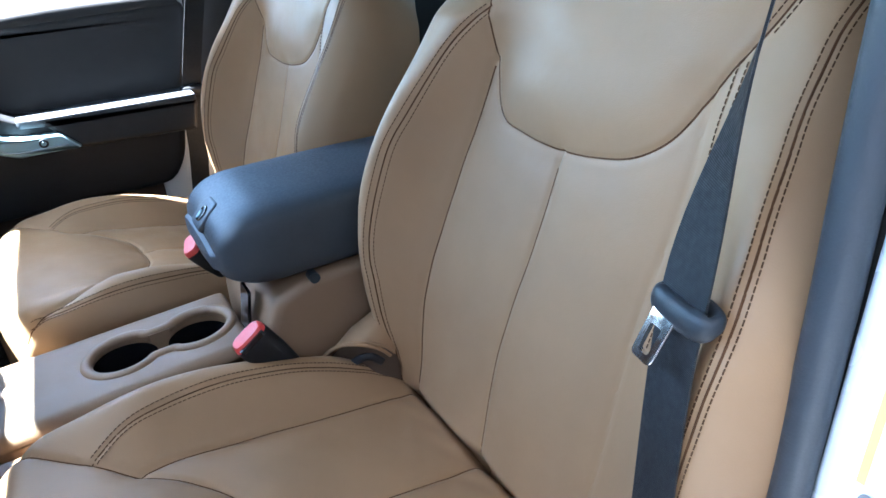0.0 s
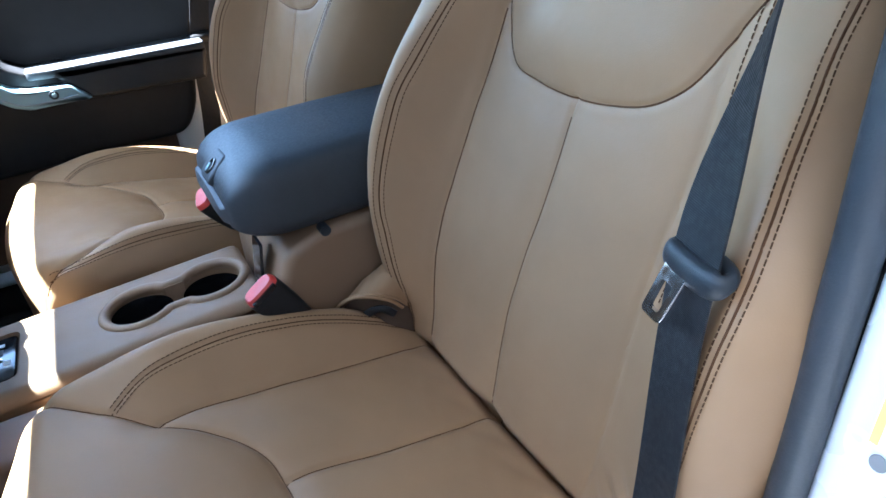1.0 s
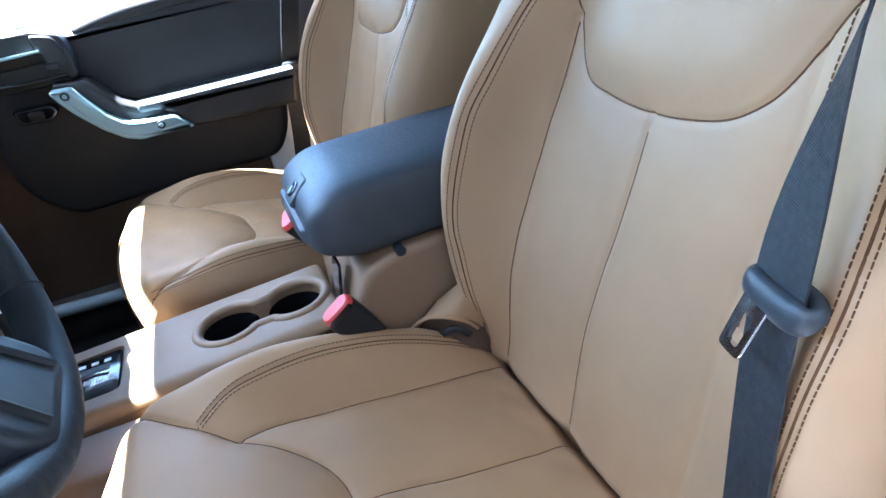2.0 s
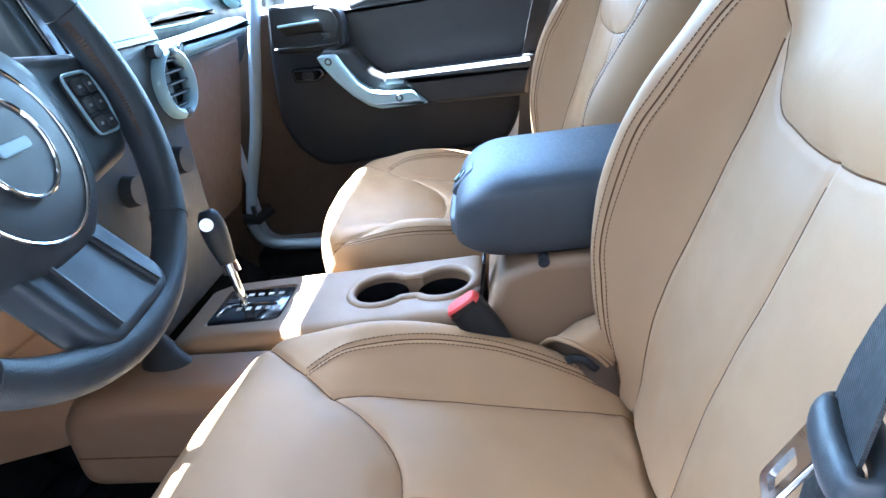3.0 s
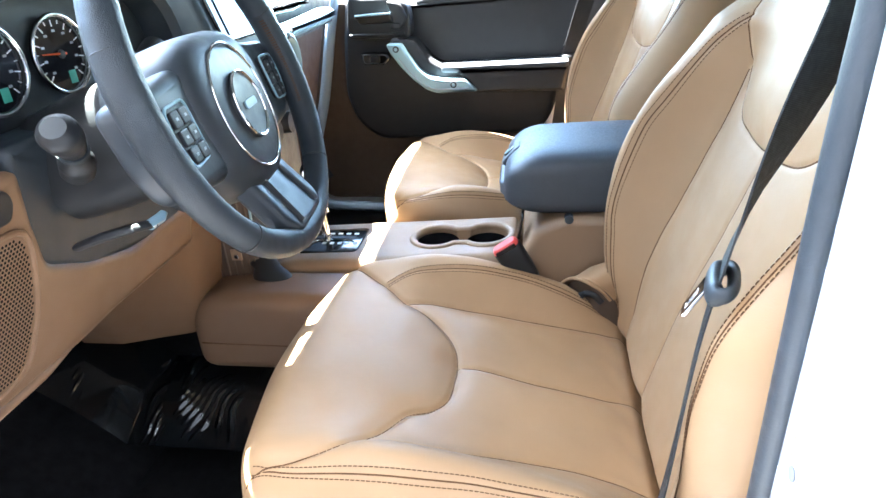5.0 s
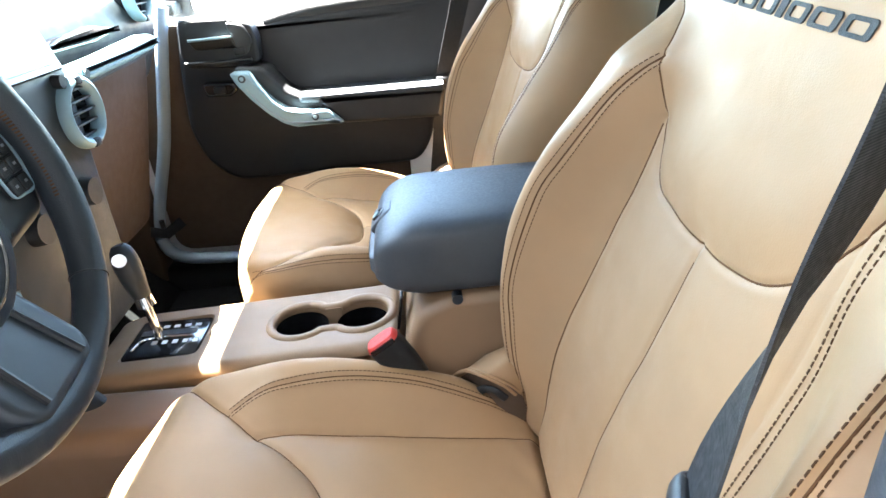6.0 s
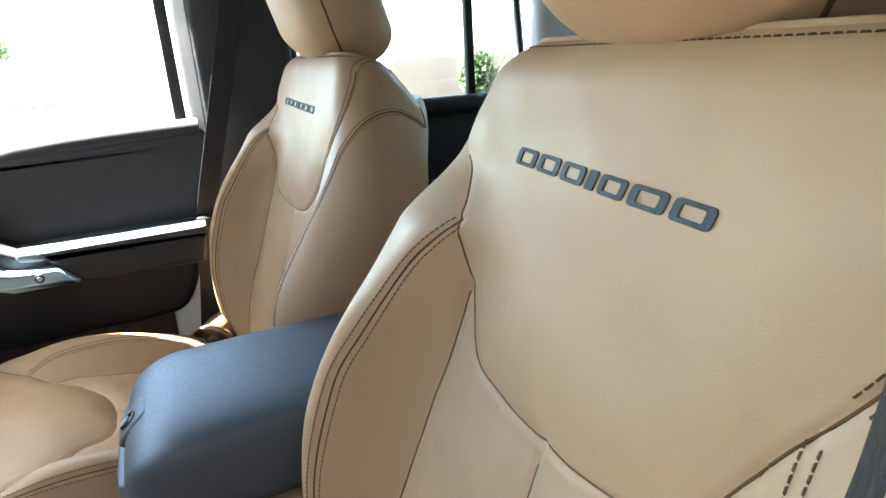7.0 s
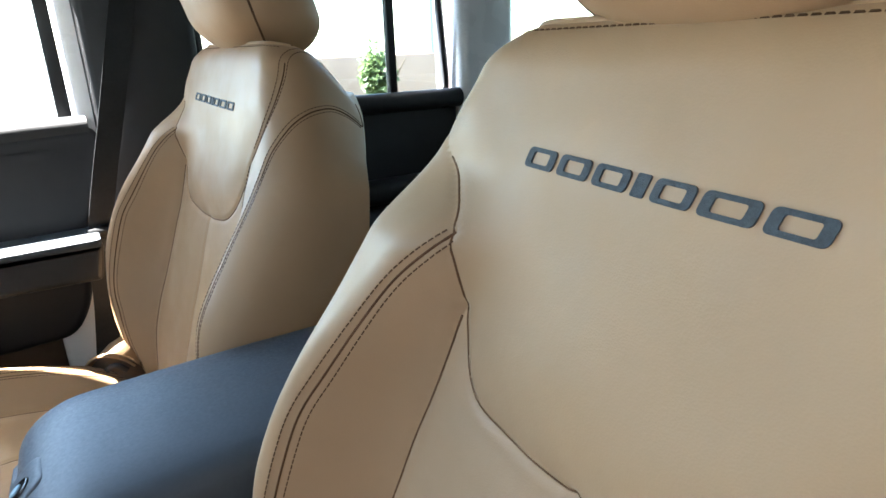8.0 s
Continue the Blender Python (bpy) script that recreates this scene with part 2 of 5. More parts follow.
def round_poly(pts, r, seg=5):
    """The outline with every corner rounded by about r."""
    p = np.array(pts, float)
    out = []
    k = len(p)
    for i in range(k):
        a, b, c = p[i - 1], p[i], p[(i + 1) % k]
        u, v = a - b, c - b
        lu, lv = np.linalg.norm(u), np.linalg.norm(v)
        q = min(r, lu * 0.45, lv * 0.45)
        s, e = b + u / lu * q, b + v / lv * q
        for t in np.linspace(0, 1, seg + 1):
            out.append((1 - t) ** 2 * s + 2 * t * (1 - t) * b + t * t * e)
    return np.array(out)


def cut(mesh_a, tools):
    """mesh_a with the volumes of the tool bmeshes taken away."""
    ob = new("blank", mesh_a)
    made = [ob]
    for t in tools:
        me = bpy.data.meshes.new("tool")
        t.normal_update()
        t.to_mesh(me)
        t.free()
        c = new("tool", me)
        made.append(c)
        mod = ob.modifiers.new("cut", "BOOLEAN")
        mod.operation, mod.object, mod.solver = "DIFFERENCE", c, "EXACT"
    dg = bpy.context.evaluated_depsgraph_get()
    res = bpy.data.meshes.new_from_object(ob.evaluated_get(dg))
    for o in made:
        bpy.data.objects.remove(o)
    return res


def to_mesh(bm):
    me = bpy.data.meshes.new("mesh")
    bm.normal_update()
    bm.to_mesh(me)
    bm.free()
    return me


def join(*bms):
    """Several bmeshes as one."""
    out = bms[0]
    for b in bms[1:]:
        me = to_mesh(b)
        out.from_mesh(me)
        bpy.data.meshes.remove(me)
    return out


# ---- upholstery: smooth shells with seams ----
def seam_distance(S, T, line):
    """How far each (S, T) is from a line of points, and the nearest place on it."""
    best = np.full(S.shape, 1e9)
    ns, nt = S.copy(), T.copy()
    for (a0, b0), (a1, b1) in zip(line[:-1], line[1:]):
        lo_s, hi_s, lo_t, hi_t = min(a0, a1) - 0.06, max(a0, a1) + 0.06, min(b0, b1) - 0.06, max(b0, b1) + 0.06
        near = (S > lo_s) & (S < hi_s) & (T > lo_t) & (T < hi_t)
        if not near.any():
            continue
        ds, dt = a1 - a0, b1 - b0
        k = np.clip(((S[near] - a0) * ds + (T[near] - b0) * dt) / max(ds * ds + dt * dt, 1e-12), 0, 1)
        ps, pt = a0 + k * ds, b0 + k * dt
        d = np.hypot(S[near] - ps, T[near] - pt)
        better = d < best[near]
        idx = np.where(near)
        sel = tuple(i[better] for i in idx)
        best[sel], ns[sel], nt[sel] = d[better], ps[better], pt[better]
    return best, ns, nt


def inside(S, T, poly):
    """Which (S, T) lie in the polygon."""
    res = np.zeros(S.shape, bool)
    p = np.array(poly)
    for (x0, y0), (x1, y1) in zip(p, np.roll(p, -1, 0)):
        c = ((y0 > T) != (y1 > T)) & (S < (x1 - x0) * (T - y0) / (y1 - y0 + 1e-12) + x0)
        res ^= c
    return res


def shell(surface, s, t, seams, regions, materials, step, owner):
    """Meshes for each region of a surface, cut along its seams. surface(S, T) gives places; regions: (name, test, parent name)."""
    S, T = np.meshgrid(s, t)
    for line in seams:
        d, ns, nt = seam_distance(S, T, line)
        m = d < step * 0.52
        m[[0, -1], :] = m[:, [0, -1]] = False
        S, T = np.where(m, ns, S), np.where(m, nt, T)
    P = surface(S, T)
    gs, gt = np.gradient(P, axis=1), np.gradient(P, axis=0)
    N = np.cross(gs, gt)
    N /= np.maximum(np.linalg.norm(N, axis=2, keepdims=True), 1e-9)
    fs, ft = (S[:-1, :-1] + S[1:, 1:] + S[1:, :-1] + S[:-1, 1:]) / 4, (T[:-1, :-1] + T[1:, 1:] + T[1:, :-1] + T[:-1, 1:]) / 4
    rows, cols = S.shape
    ids = np.arange(rows * cols).reshape(rows, cols)
    quads = np.stack([ids[:-1, :-1], ids[:-1, 1:], ids[1:, 1:], ids[1:, :-1]], 2)
    made = {}
    left = np.ones(fs.shape, bool)
    for name, test in regions:
        m = left & test(fs, ft)
        left &= ~m
        q = quads[m]
        if not len(q):
            continue
        used, inv = np.unique(q, return_inverse=True)
        me = bpy.data.meshes.new(name)
        v, f = P.reshape(-1, 3)[used], inv.reshape(-1, 4)
        me.vertices.add(len(v))
        me.vertices.foreach_set("co", v.ravel())
        me.loops.add(f.size)
        me.loops.foreach_set("vertex_index", f.ravel().astype(np.int32))
        me.polygons.add(len(f))
        me.polygons.foreach_set("loop_start", np.arange(0, f.size, 4, dtype=np.int32))
        me.update(calc_edges=True)
        me.shade_smooth()
        me.normals_split_custom_set_from_vertices(N.reshape(-1, 3)[used].tolist())
        me.materials.append(materials)
        made.setdefault(name, []).append(part(name, me, materials, owner, smooth=False))
    return made


def stitches(surface, line, shift, parent, length=0.0040, gap=0.0008, width=0.0010):
    """Thread dashes beside a seam, lying on the surface."""
    p = np.array(line, float)
    d = np.gradient(p, axis=0)
    d /= np.maximum(np.linalg.norm(d, axis=1, keepdims=True), 1e-9)
    p = p + np.stack([-d[:, 1], d[:, 0]], 1) * shift
    P = surface(p[:, 0], p[:, 1])
    e = 1e-3
    ds, dt = surface(p[:, 0] + e, p[:, 1]) - P, surface(p[:, 0], p[:, 1] + e) - P
    N = np.cross(ds, dt)
    N /= np.maximum(np.linalg.norm(N, axis=1, keepdims=True), 1e-9)
    arc = np.r_[0, np.cumsum(np.linalg.norm(np.diff(P, axis=0), axis=1))]
    verts, faces = [], []
    for a in np.arange(0.003, arc[-1] - length, length + gap):
        q = [np.array([np.interp(v, arc, P[:, j]) for j in range(3)]) for v in (a, a + length)]
        nn = np.array([np.interp(a, arc, N[:, j]) for j in range(3)])
        along = q[1] - q[0]
        along /= max(np.linalg.norm(along), 1e-9)
        side = np.cross(nn, along) * width / 2
        k = len(verts)
        for c, w, h in ((q[0], 0.6, -0.0001), (q[0] + along * 0.0006, 1, 0.0006), (q[1] - along * 0.0006, 1, 0.0006), (q[1], 0.6, -0.0001)):
            verts += [c + side * w + nn * h, c - side * w + nn * h]
        for i in (0, 2, 4):
            faces.append((k + i, k + i + 1, k + i + 3, k + i + 2))
        faces += [(k, k + 2, k + 4, k + 6), (k + 1, k + 7, k + 5, k + 3)]
    return part("stitching", mesh_of(verts, faces), THREAD, parent, smooth=False)


def cord(surface, line, parent, r=0.0006):
    """A dark seam line, sunk in its groove."""
    p = np.array(line, float)
    return part("seam", tube(surface(p[:, 0], p[:, 1]), r, 6), SEAM, parent)


def ease(x, lo, hi):
    k = np.clip((x - lo) / (hi - lo), 0, 1)
    return k * k * (3 - 2 * k)


def ripple(S, T, size, k):
    return size * (np.sin(S * 61 * k + 1.3 * np.sin(T * 37 * k)) * np.sin(T * 47 * k + 0.7) + 0.6 * np.sin(S * 23 * k + T * 31 * k))


# backrest: s runs round from side to side, t up and over the top
Z_TOP, TOP_R, SIDE_R, BACK_D = 1.452, 0.030, 0.045, 0.112
SPINE = [(0.84, 0.040), (0.90, 0.054), (1.00, 0.082), (1.10, 0.110), (1.213, 0.140), (1.30, 0.161), (1.37, 0.178), (1.452, 0.196)]
SPINE = smooth_line(SPINE, 80)
HALF = smooth_line([(0.84, 0.212), (0.90, 0.235), (0.96, 0.256), (1.05, 0.272), (1.13, 0.274), (1.20, 0.264), (1.28, 0.240), (1.34, 0.211), (1.38, 0.194), (1.41, 0.180), (1.43, 0.166), (1.445, 0.146), (1.452, 0.130)], 120)
HALF_IN = smooth_line([(0.84, 0.208), (0.95, 0.206), (1.05, 0.207), (1.13, 0.211), (1.20, 0.212), (1.28, 0.215), (1.34, 0.215), (1.38, 0.200), (1.41, 0.181), (1.43, 0.170), (1.445, 0.148), (1.452, 0.132)], 120)
# how far the bolsters stand forward, and where their stitched ridges run
SWELL_IN = smooth_line([(0.84, 0.000), (0.87, 0.003), (0.93, 0.020), (0.99, 0.0555), (1.05, 0.0865), (1.11, 0.106), (1.17, 0.103), (1.23, 0.082), (1.29, 0.054), (1.34, 0.0355), (1.40, 0.02)], 120)
SWELL_OUT = smooth_line([(0.84, 0.004), (0.87, 0.008), (0.93, 0.014), (0.99, 0.034), (1.05, 0.051), (1.11, 0.066), (1.17, 0.071), (1.23, 0.043), (1.29, 0.010), (1.34, 0.001), (1.40, 0.0)], 120)
RIDGE_U_IN = smooth_line([(0.84, 0.160), (0.93, 0.159), (0.99, 0.163), (1.05, 0.176), (1.11, 0.185), (1.17, 0.181), (1.23, 0.166), (1.29, 0.140), (1.34, 0.115), (1.40, 0.10)], 120)
RIDGE_U_OUT = smooth_line([(0.84, 0.185), (0.93, 0.217), (0.99, 0.234), (1.05, 0.233), (1.11, 0.2325), (1.17, 0.232), (1.23, 0.214), (1.29, 0.192), (1.34, 0.19), (1.40, 0.19)], 120)


def along(table, z):
    return np.interp(z, table[:, 0], table[:, 1])


# seams of the backrest: negative s is the side of the long front ridge
BIB_LINE = smooth_line([(-0.205, 1.480), (-0.205, 1.440), (-0.198, 1.405), (-0.176, 1.378), (-0.140, 1.357), (-0.1165, 1.341), (-0.110, 1.318), (-0.1075, 1.290), (-0.1035, 1.265), (-0.0965, 1.2445), (-0.082, 1.2285), (-0.056, 1.2225), (-0.030, 1.2185), (0.0, 1.2165), (0.045, 1.2215), (0.071, 1.2268), (0.090, 1.2355), (0.106, 1.2478), (0.1165, 1.262), (0.124, 1.2765), (0.136, 1.298), (0.147, 1.315), (0.158, 1.335), (0.166, 1.355), (0.170, 1.380), (0.166, 1.410), (0.152, 1.440), (0.138, 1.480)], 150)
INSERT_L = smooth_line([(-0.1085, 1.284), (-0.120, 1.238), (-0.133, 1.186), (-0.1425, 1.125), (-0.1455, 1.075), (-0.142, 1.027), (-0.1365, 0.980), (-0.134, 0.927), (-0.133, 0.84)], 60)
INSERT_R = smooth_line([(0.1275, 1.283), (0.131, 1.235), (0.131, 1.190), (0.1275, 1.140), (0.1275, 1.090), (0.131, 1.040), (0.137, 0.985), (0.141, 0.930), (0.143, 0.84)], 60)
CENTRE_BACK = smooth_line([(-0.002, 1.2165), (-0.002, 1.17), (-0.006, 1.12), (-0.012, 1.065), (-0.0145, 1.01), (-0.011, 0.96), (-0.003, 0.91), (0.0, 0.84)], 50)
RIDGE_IN = smooth_line([(-0.111, 1.332), (-0.135, 1.302), (-0.151, 1.269), (-0.166, 1.232), (-0.176, 1.200), (-0.183, 1.155), (-0.186, 1.112), (-0.183, 1.075), (-0.175, 1.040), (-0.167, 1.000), (-0.162, 0.965), (-0.159, 0.92), (-0.158, 0.86)], 90)
RIDGE_OUT = smooth_line([(0.316, 1.445), (0.266, 1.417), (0.226, 1.393), (0.203, 1.362), (0.194, 1.333), (0.194, 1.309), (0.197, 1.284), (0.205, 1.258), (0.214, 1.232), (0.222, 1.210), (0.229, 1.187), (0.232, 1.165), (0.232, 1.135), (0.231, 1.100), (0.229, 1.060), (0.226, 1.020), (0.218, 0.960), (0.205, 0.90), (0.195, 0.86)], 120)
FRONT_OUT = smooth_line([(0.1435, 1.309), (0.1445, 1.285), (0.146, 1.250), (0.147, 1.220), (0.1455, 1.190), (0.143, 1.150), (0.141, 1.10)], 50)
RIDGES = [RIDGE_IN, RIDGE_OUT]


def back_surface(S, T):
    S, T = np.asarray(S, float), np.asarray(T, float)
    flat = Z_TOP - TOP_R
    phi = np.clip((T - flat) / TOP_R, 0, np.pi / 2)
    Z = np.where(T < flat, T, flat + TOP_R * np.sin(phi))
    over = np.where(T < flat, 0, 0.03 * (1 - np.cos(phi))) + np.maximum(T - flat - TOP_R * np.pi / 2, 0)
    inner = S < 0
    W = np.where(inner, along(HALF_IN, Z), along(HALF, Z))
    edge = W - SIDE_R
    a = np.abs(S)
    th = np.clip((a - edge) / SIDE_R, 0, np.pi / 2)
    U = np.where(a < edge, a, edge + SIDE_R * np.sin(th))
    drop = np.where(a < edge, 0, 0.055 * (1 - np.cos(th))) + np.maximum(a - edge - SIDE_R * np.pi / 2, 0)
    X = along(SPINE, Z)
    # side bolsters, the belly of the bib, soft valleys beside the seams
    crest = np.where(inner, along(RIDGE_U_IN, Z) + 0.0216, along(RIDGE_U_OUT, Z))
    rise = np.where(inner, along(SWELL_IN, Z), along(SWELL_OUT, Z)) * (1 - ease(Z, 1.32, 1.37))
    F = rise * np.exp(-((U - crest) / np.where(U < crest, 0.041, np.where(inner, 0.1235, 0.06))) ** 2)
    F += 0.006 * ease(Z, 1.20, 1.28) * (1 - (U / 0.2) ** 2) - 0.006 * ease(Z, 1.36, 1.45)
    d, _, _ = seam_distance(S, T, BIB_LINE)
    F -= 0.0022 * np.exp(-(d / 0.0030) ** 2) + 0.0030 * np.exp(-(d / 0.020) ** 2)
    for line, deep in ((INSERT_L, 1.0), (INSERT_R, 0.45)):
        d, _, _ = seam_distance(S, T, line)
        F -= deep * (0.0035 * np.exp(-(d / 0.003) ** 2) + 0.005 * np.exp(-(d / 0.018) ** 2))
    for line in RIDGES:
        d, _, _ = seam_distance(S, T, line)
        F -= 0.0016 * np.exp(-(d / 0.002) ** 2) - 0.0012 * np.exp(-(d / 0.009) ** 2)
    d, _, _ = seam_distance(S, T, FRONT_OUT)
    F -= 0.0012 * np.exp(-(d / 0.002) ** 2) - 0.0008 * np.exp(-(d / 0.009) ** 2)
    d, _, _ = seam_distance(S, T, CENTRE_BACK)
    F -= 0.0022 * np.exp(-(d / 0.0028) ** 2) + 0.004 * np.exp(-(d / 0.022) ** 2)
    F += ripple(S, T, 0.0005, 1.0)
    F -= 0.022 * (1 - ease(Z, 0.868, 0.906))
    # creased leather at the foot of each bolster
    F += 0.0014 * (1 - ease(Z, 0.93, 0.99)) * ease(U, 0.14, 0.18) * np.sin(Z * 260 + U * 180)
    back = np.minimum(drop + over, BACK_D)
    Z = Z - 6.0 * back ** 2 * ease(Z, 1.24, 1.43)
    return np.stack([X - F * (1 - ease(drop, 0.02, 0.06)) + back, -np.sign(S) * U + 0.055 * (1.37 - Z), Z], -1)


BIB_AREA = np.concatenate([BIB_LINE, [(0.138, 1.9), (-0.205, 1.9)]])


def in_bib(S, T):
    return inside(S, T, BIB_AREA)


def in_insert(S, T):
    return (S > along(INSERT_L[::-1, ::-1], T)) & (S < along(INSERT_R[::-1, ::-1], T))


def left_of_centre(S, T):
    return S < along(CENTRE_BACK[::-1, ::-1], T)


# cushion: s across, t from the crease to the front and down
FRONT_X, FRONT_R = -0.334, 0.055
CUSH_Z = [(-0.40, 0.990), (-0.325, 0.990), (-0.25, 0.982), (-0.16, 0.962), (-0.10, 0.945), (0.0, 0.914), (0.055, 0.897), (0.10, 0.885)]
CUSH_HALF = [(-0.40, 0.200), (-0.36, 0.218), (-0.30, 0.232), (-0.20, 0.235), (-0.10, 0.229), (0.0, 0.218), (0.05, 0.203), (0.10, 0.185)]
TUCK = 0.018
CUSH_R = 0.036
CUSH_Z = smooth_line(CUSH_Z, 80)
CUSH_HALF = smooth_line(CUSH_HALF, 80)
PAD_LINE = smooth_line([(-0.214, 0.42), (-0.210, 0.36), (-0.203, 0.306), (-0.187, 0.263), (-0.166, 0.242), (-0.145, 0.225), (-0.107, 0.205), (-0.090, 0.181), (-0.064, 0.1655), (-0.020, 0.163), (0.0, 0.164), (0.028, 0.1685), (0.056, 0.184), (0.078, 0.206), (0.098, 0.232), (0.113, 0.257), (0.128, 0.278), (0.163, 0.331), (0.190, 0.375), (0.205, 0.42)], 110)
PAD_AREA = np.concatenate([PAD_LINE, [(0.208, 0.70), (-0.214, 0.70)]])
SEAM_IN = smooth_line([(0.109, 0.249), (0.118, 0.190), (0.124, 0.140), (0.132, 0.080), (0.140, 0.015), (0.154, -0.050), (0.160, -0.09)], 50)
SEAM_OUT = smooth_line([(-0.166, 0.240), (-0.158, 0.168), (-0.140, 0.112), (-0.126, 0.055), (-0.121, 0.0), (-0.128, -0.05), (-0.132, -0.09)], 50)
RIDGE_CUSH_IN = smooth_line([(0.1345, 0.286), (0.1575, 0.252), (0.168, 0.211), (0.175, 0.165), (0.180, 0.118), (0.181, 0.070), (0.178, 0.024), (0.178, -0.015), (0.178, -0.047), (0.172, -0.08)], 70)
RIDGE_CUSH_OUT = smooth_line([(-0.2085, 0.365), (-0.213, 0.335), (-0.218, 0.276), (-0.216, 0.188), (-0.208, 0.114), (-0.200, 0.030), (-0.188, -0.04), (-0.178, -0.08)], 70)
CUSH_RIDGES = [RIDGE_CUSH_OUT, RIDGE_CUSH_IN]
CUSH_CENTRE = smooth_line([(0.002, 0.163), (0.001, 0.115), (0.002, 0.065), (0.007, 0.008), (0.015, -0.058), (0.016, -0.09)], 40)


def cushion_surface(S, T):
    S, T = np.asarray(S, float), np.asarray(T, float)
    flat = -FRONT_X
    phi = np.clip((T - flat) / FRONT_R, 0, np.pi / 2)
    X = np.where(T < flat, -T, FRONT_X - FRONT_R * np.sin(phi))
    down = np.where(T < flat, 0, FRONT_R * (1 - np.cos(phi))) + np.maximum(T - flat - FRONT_R * np.pi / 2, 0)
    W = along(CUSH_HALF, X) - np.where(S > 0, TUCK, 0.0) * ease(T, 0.10, 0.26)
    a = np.abs(S)
    # the front is rounded in plan
    edge = W - CUSH_R
    th = np.clip((a - edge) / CUSH_R, 0, np.pi / 2)
    U = np.where(a < edge, a, edge + CUSH_R * np.sin(th))
    drop = np.where(a < edge, 0, CUSH_R * (1 - np.cos(th))) + np.maximum(a - edge - CUSH_R * np.pi / 2, 0)
    Z = np.interp(X, [h[0] for h in CUSH_Z], [h[1] for h in CUSH_Z])
    X = X + 0.9 * np.where(T > 0.2, (T - 0.2) / 0.2, 0).clip(0, 1) * U ** 2 * 0.92
    F = 0.040 * np.exp(-((U - 0.196) / 0.042) ** 2) * (1 - 0.8 * ease(T, 0.16, 0.34)) * ease(T, -0.09, 0.04)
    F += 0.006 * ease(T, 0.162, 0.26) * (1 - (U / 0.3) ** 2)
    d, _, _ = seam_distance(S, T, PAD_LINE)
    F -= 0.0035 * np.exp(-(d / 0.003) ** 2) + 0.005 * np.exp(-(d / 0.016) ** 2)
    for line in (SEAM_IN, SEAM_OUT):
        d, _, _ = seam_distance(S, T, line)
        F -= 0.003 * np.exp(-(d / 0.003) ** 2) + 0.005 * np.exp(-(d / 0.02) ** 2)
    for line in CUSH_RIDGES:
        d, _, _ = seam_distance(S, T, line)
        F -= 0.0016 * np.exp(-(d / 0.002) ** 2) - 0.0014 * np.exp(-(d / 0.008) ** 2)
    d, _, _ = seam_distance(S, T, CUSH_CENTRE)
    F -= 0.0025 * np.exp(-(d / 0.003) ** 2) + 0.005 * np.exp(-(d / 0.025) ** 2)
    F += ripple(S, T, 0.0006, 0.9)
    F += 0.0006 * (1 - ease(T, -0.03, 0.03)) * np.sin(S * 120 + 2 * np.sin(T * 90))
    side = np.minimum(drop + down, 0.16)
    # the rear edge rolls down into the crease
    Z = Z - 0.035 * ease(-T, 0.046, 0.085)
    return np.stack([X, np.sign(S) * U + 0.006, Z + F * (1 - ease(drop + down, 0.03, 0.12)) - side], -1)


def in_pad(S, T):
    return inside(S, T, PAD_AREA)


def in_cushion_insert(S, T):
    return (T < 0.26) & (S > along(SEAM_OUT[::-1, ::-1], T)) & (S < along(SEAM_IN[::-1, ::-1], T))


def glyph(kind, w, h):
    """Outlines of one plain embroidered mark, w wide and h high: the body and its holes."""
    if kind == "ring":
        return round_poly([(0, 0), (w, 0), (w, h), (0, h)], 0.3 * h), round_poly([(0.21 * w, 0.22 * h), (0.79 * w, 0.22 * h), (0.79 * w, 0.78 * h), (0.21 * w, 0.78 * h)], 0.13 * h)
    return round_poly([(0, 0), (w, 0), (w, h), (0, h)], 0.12 * h), None


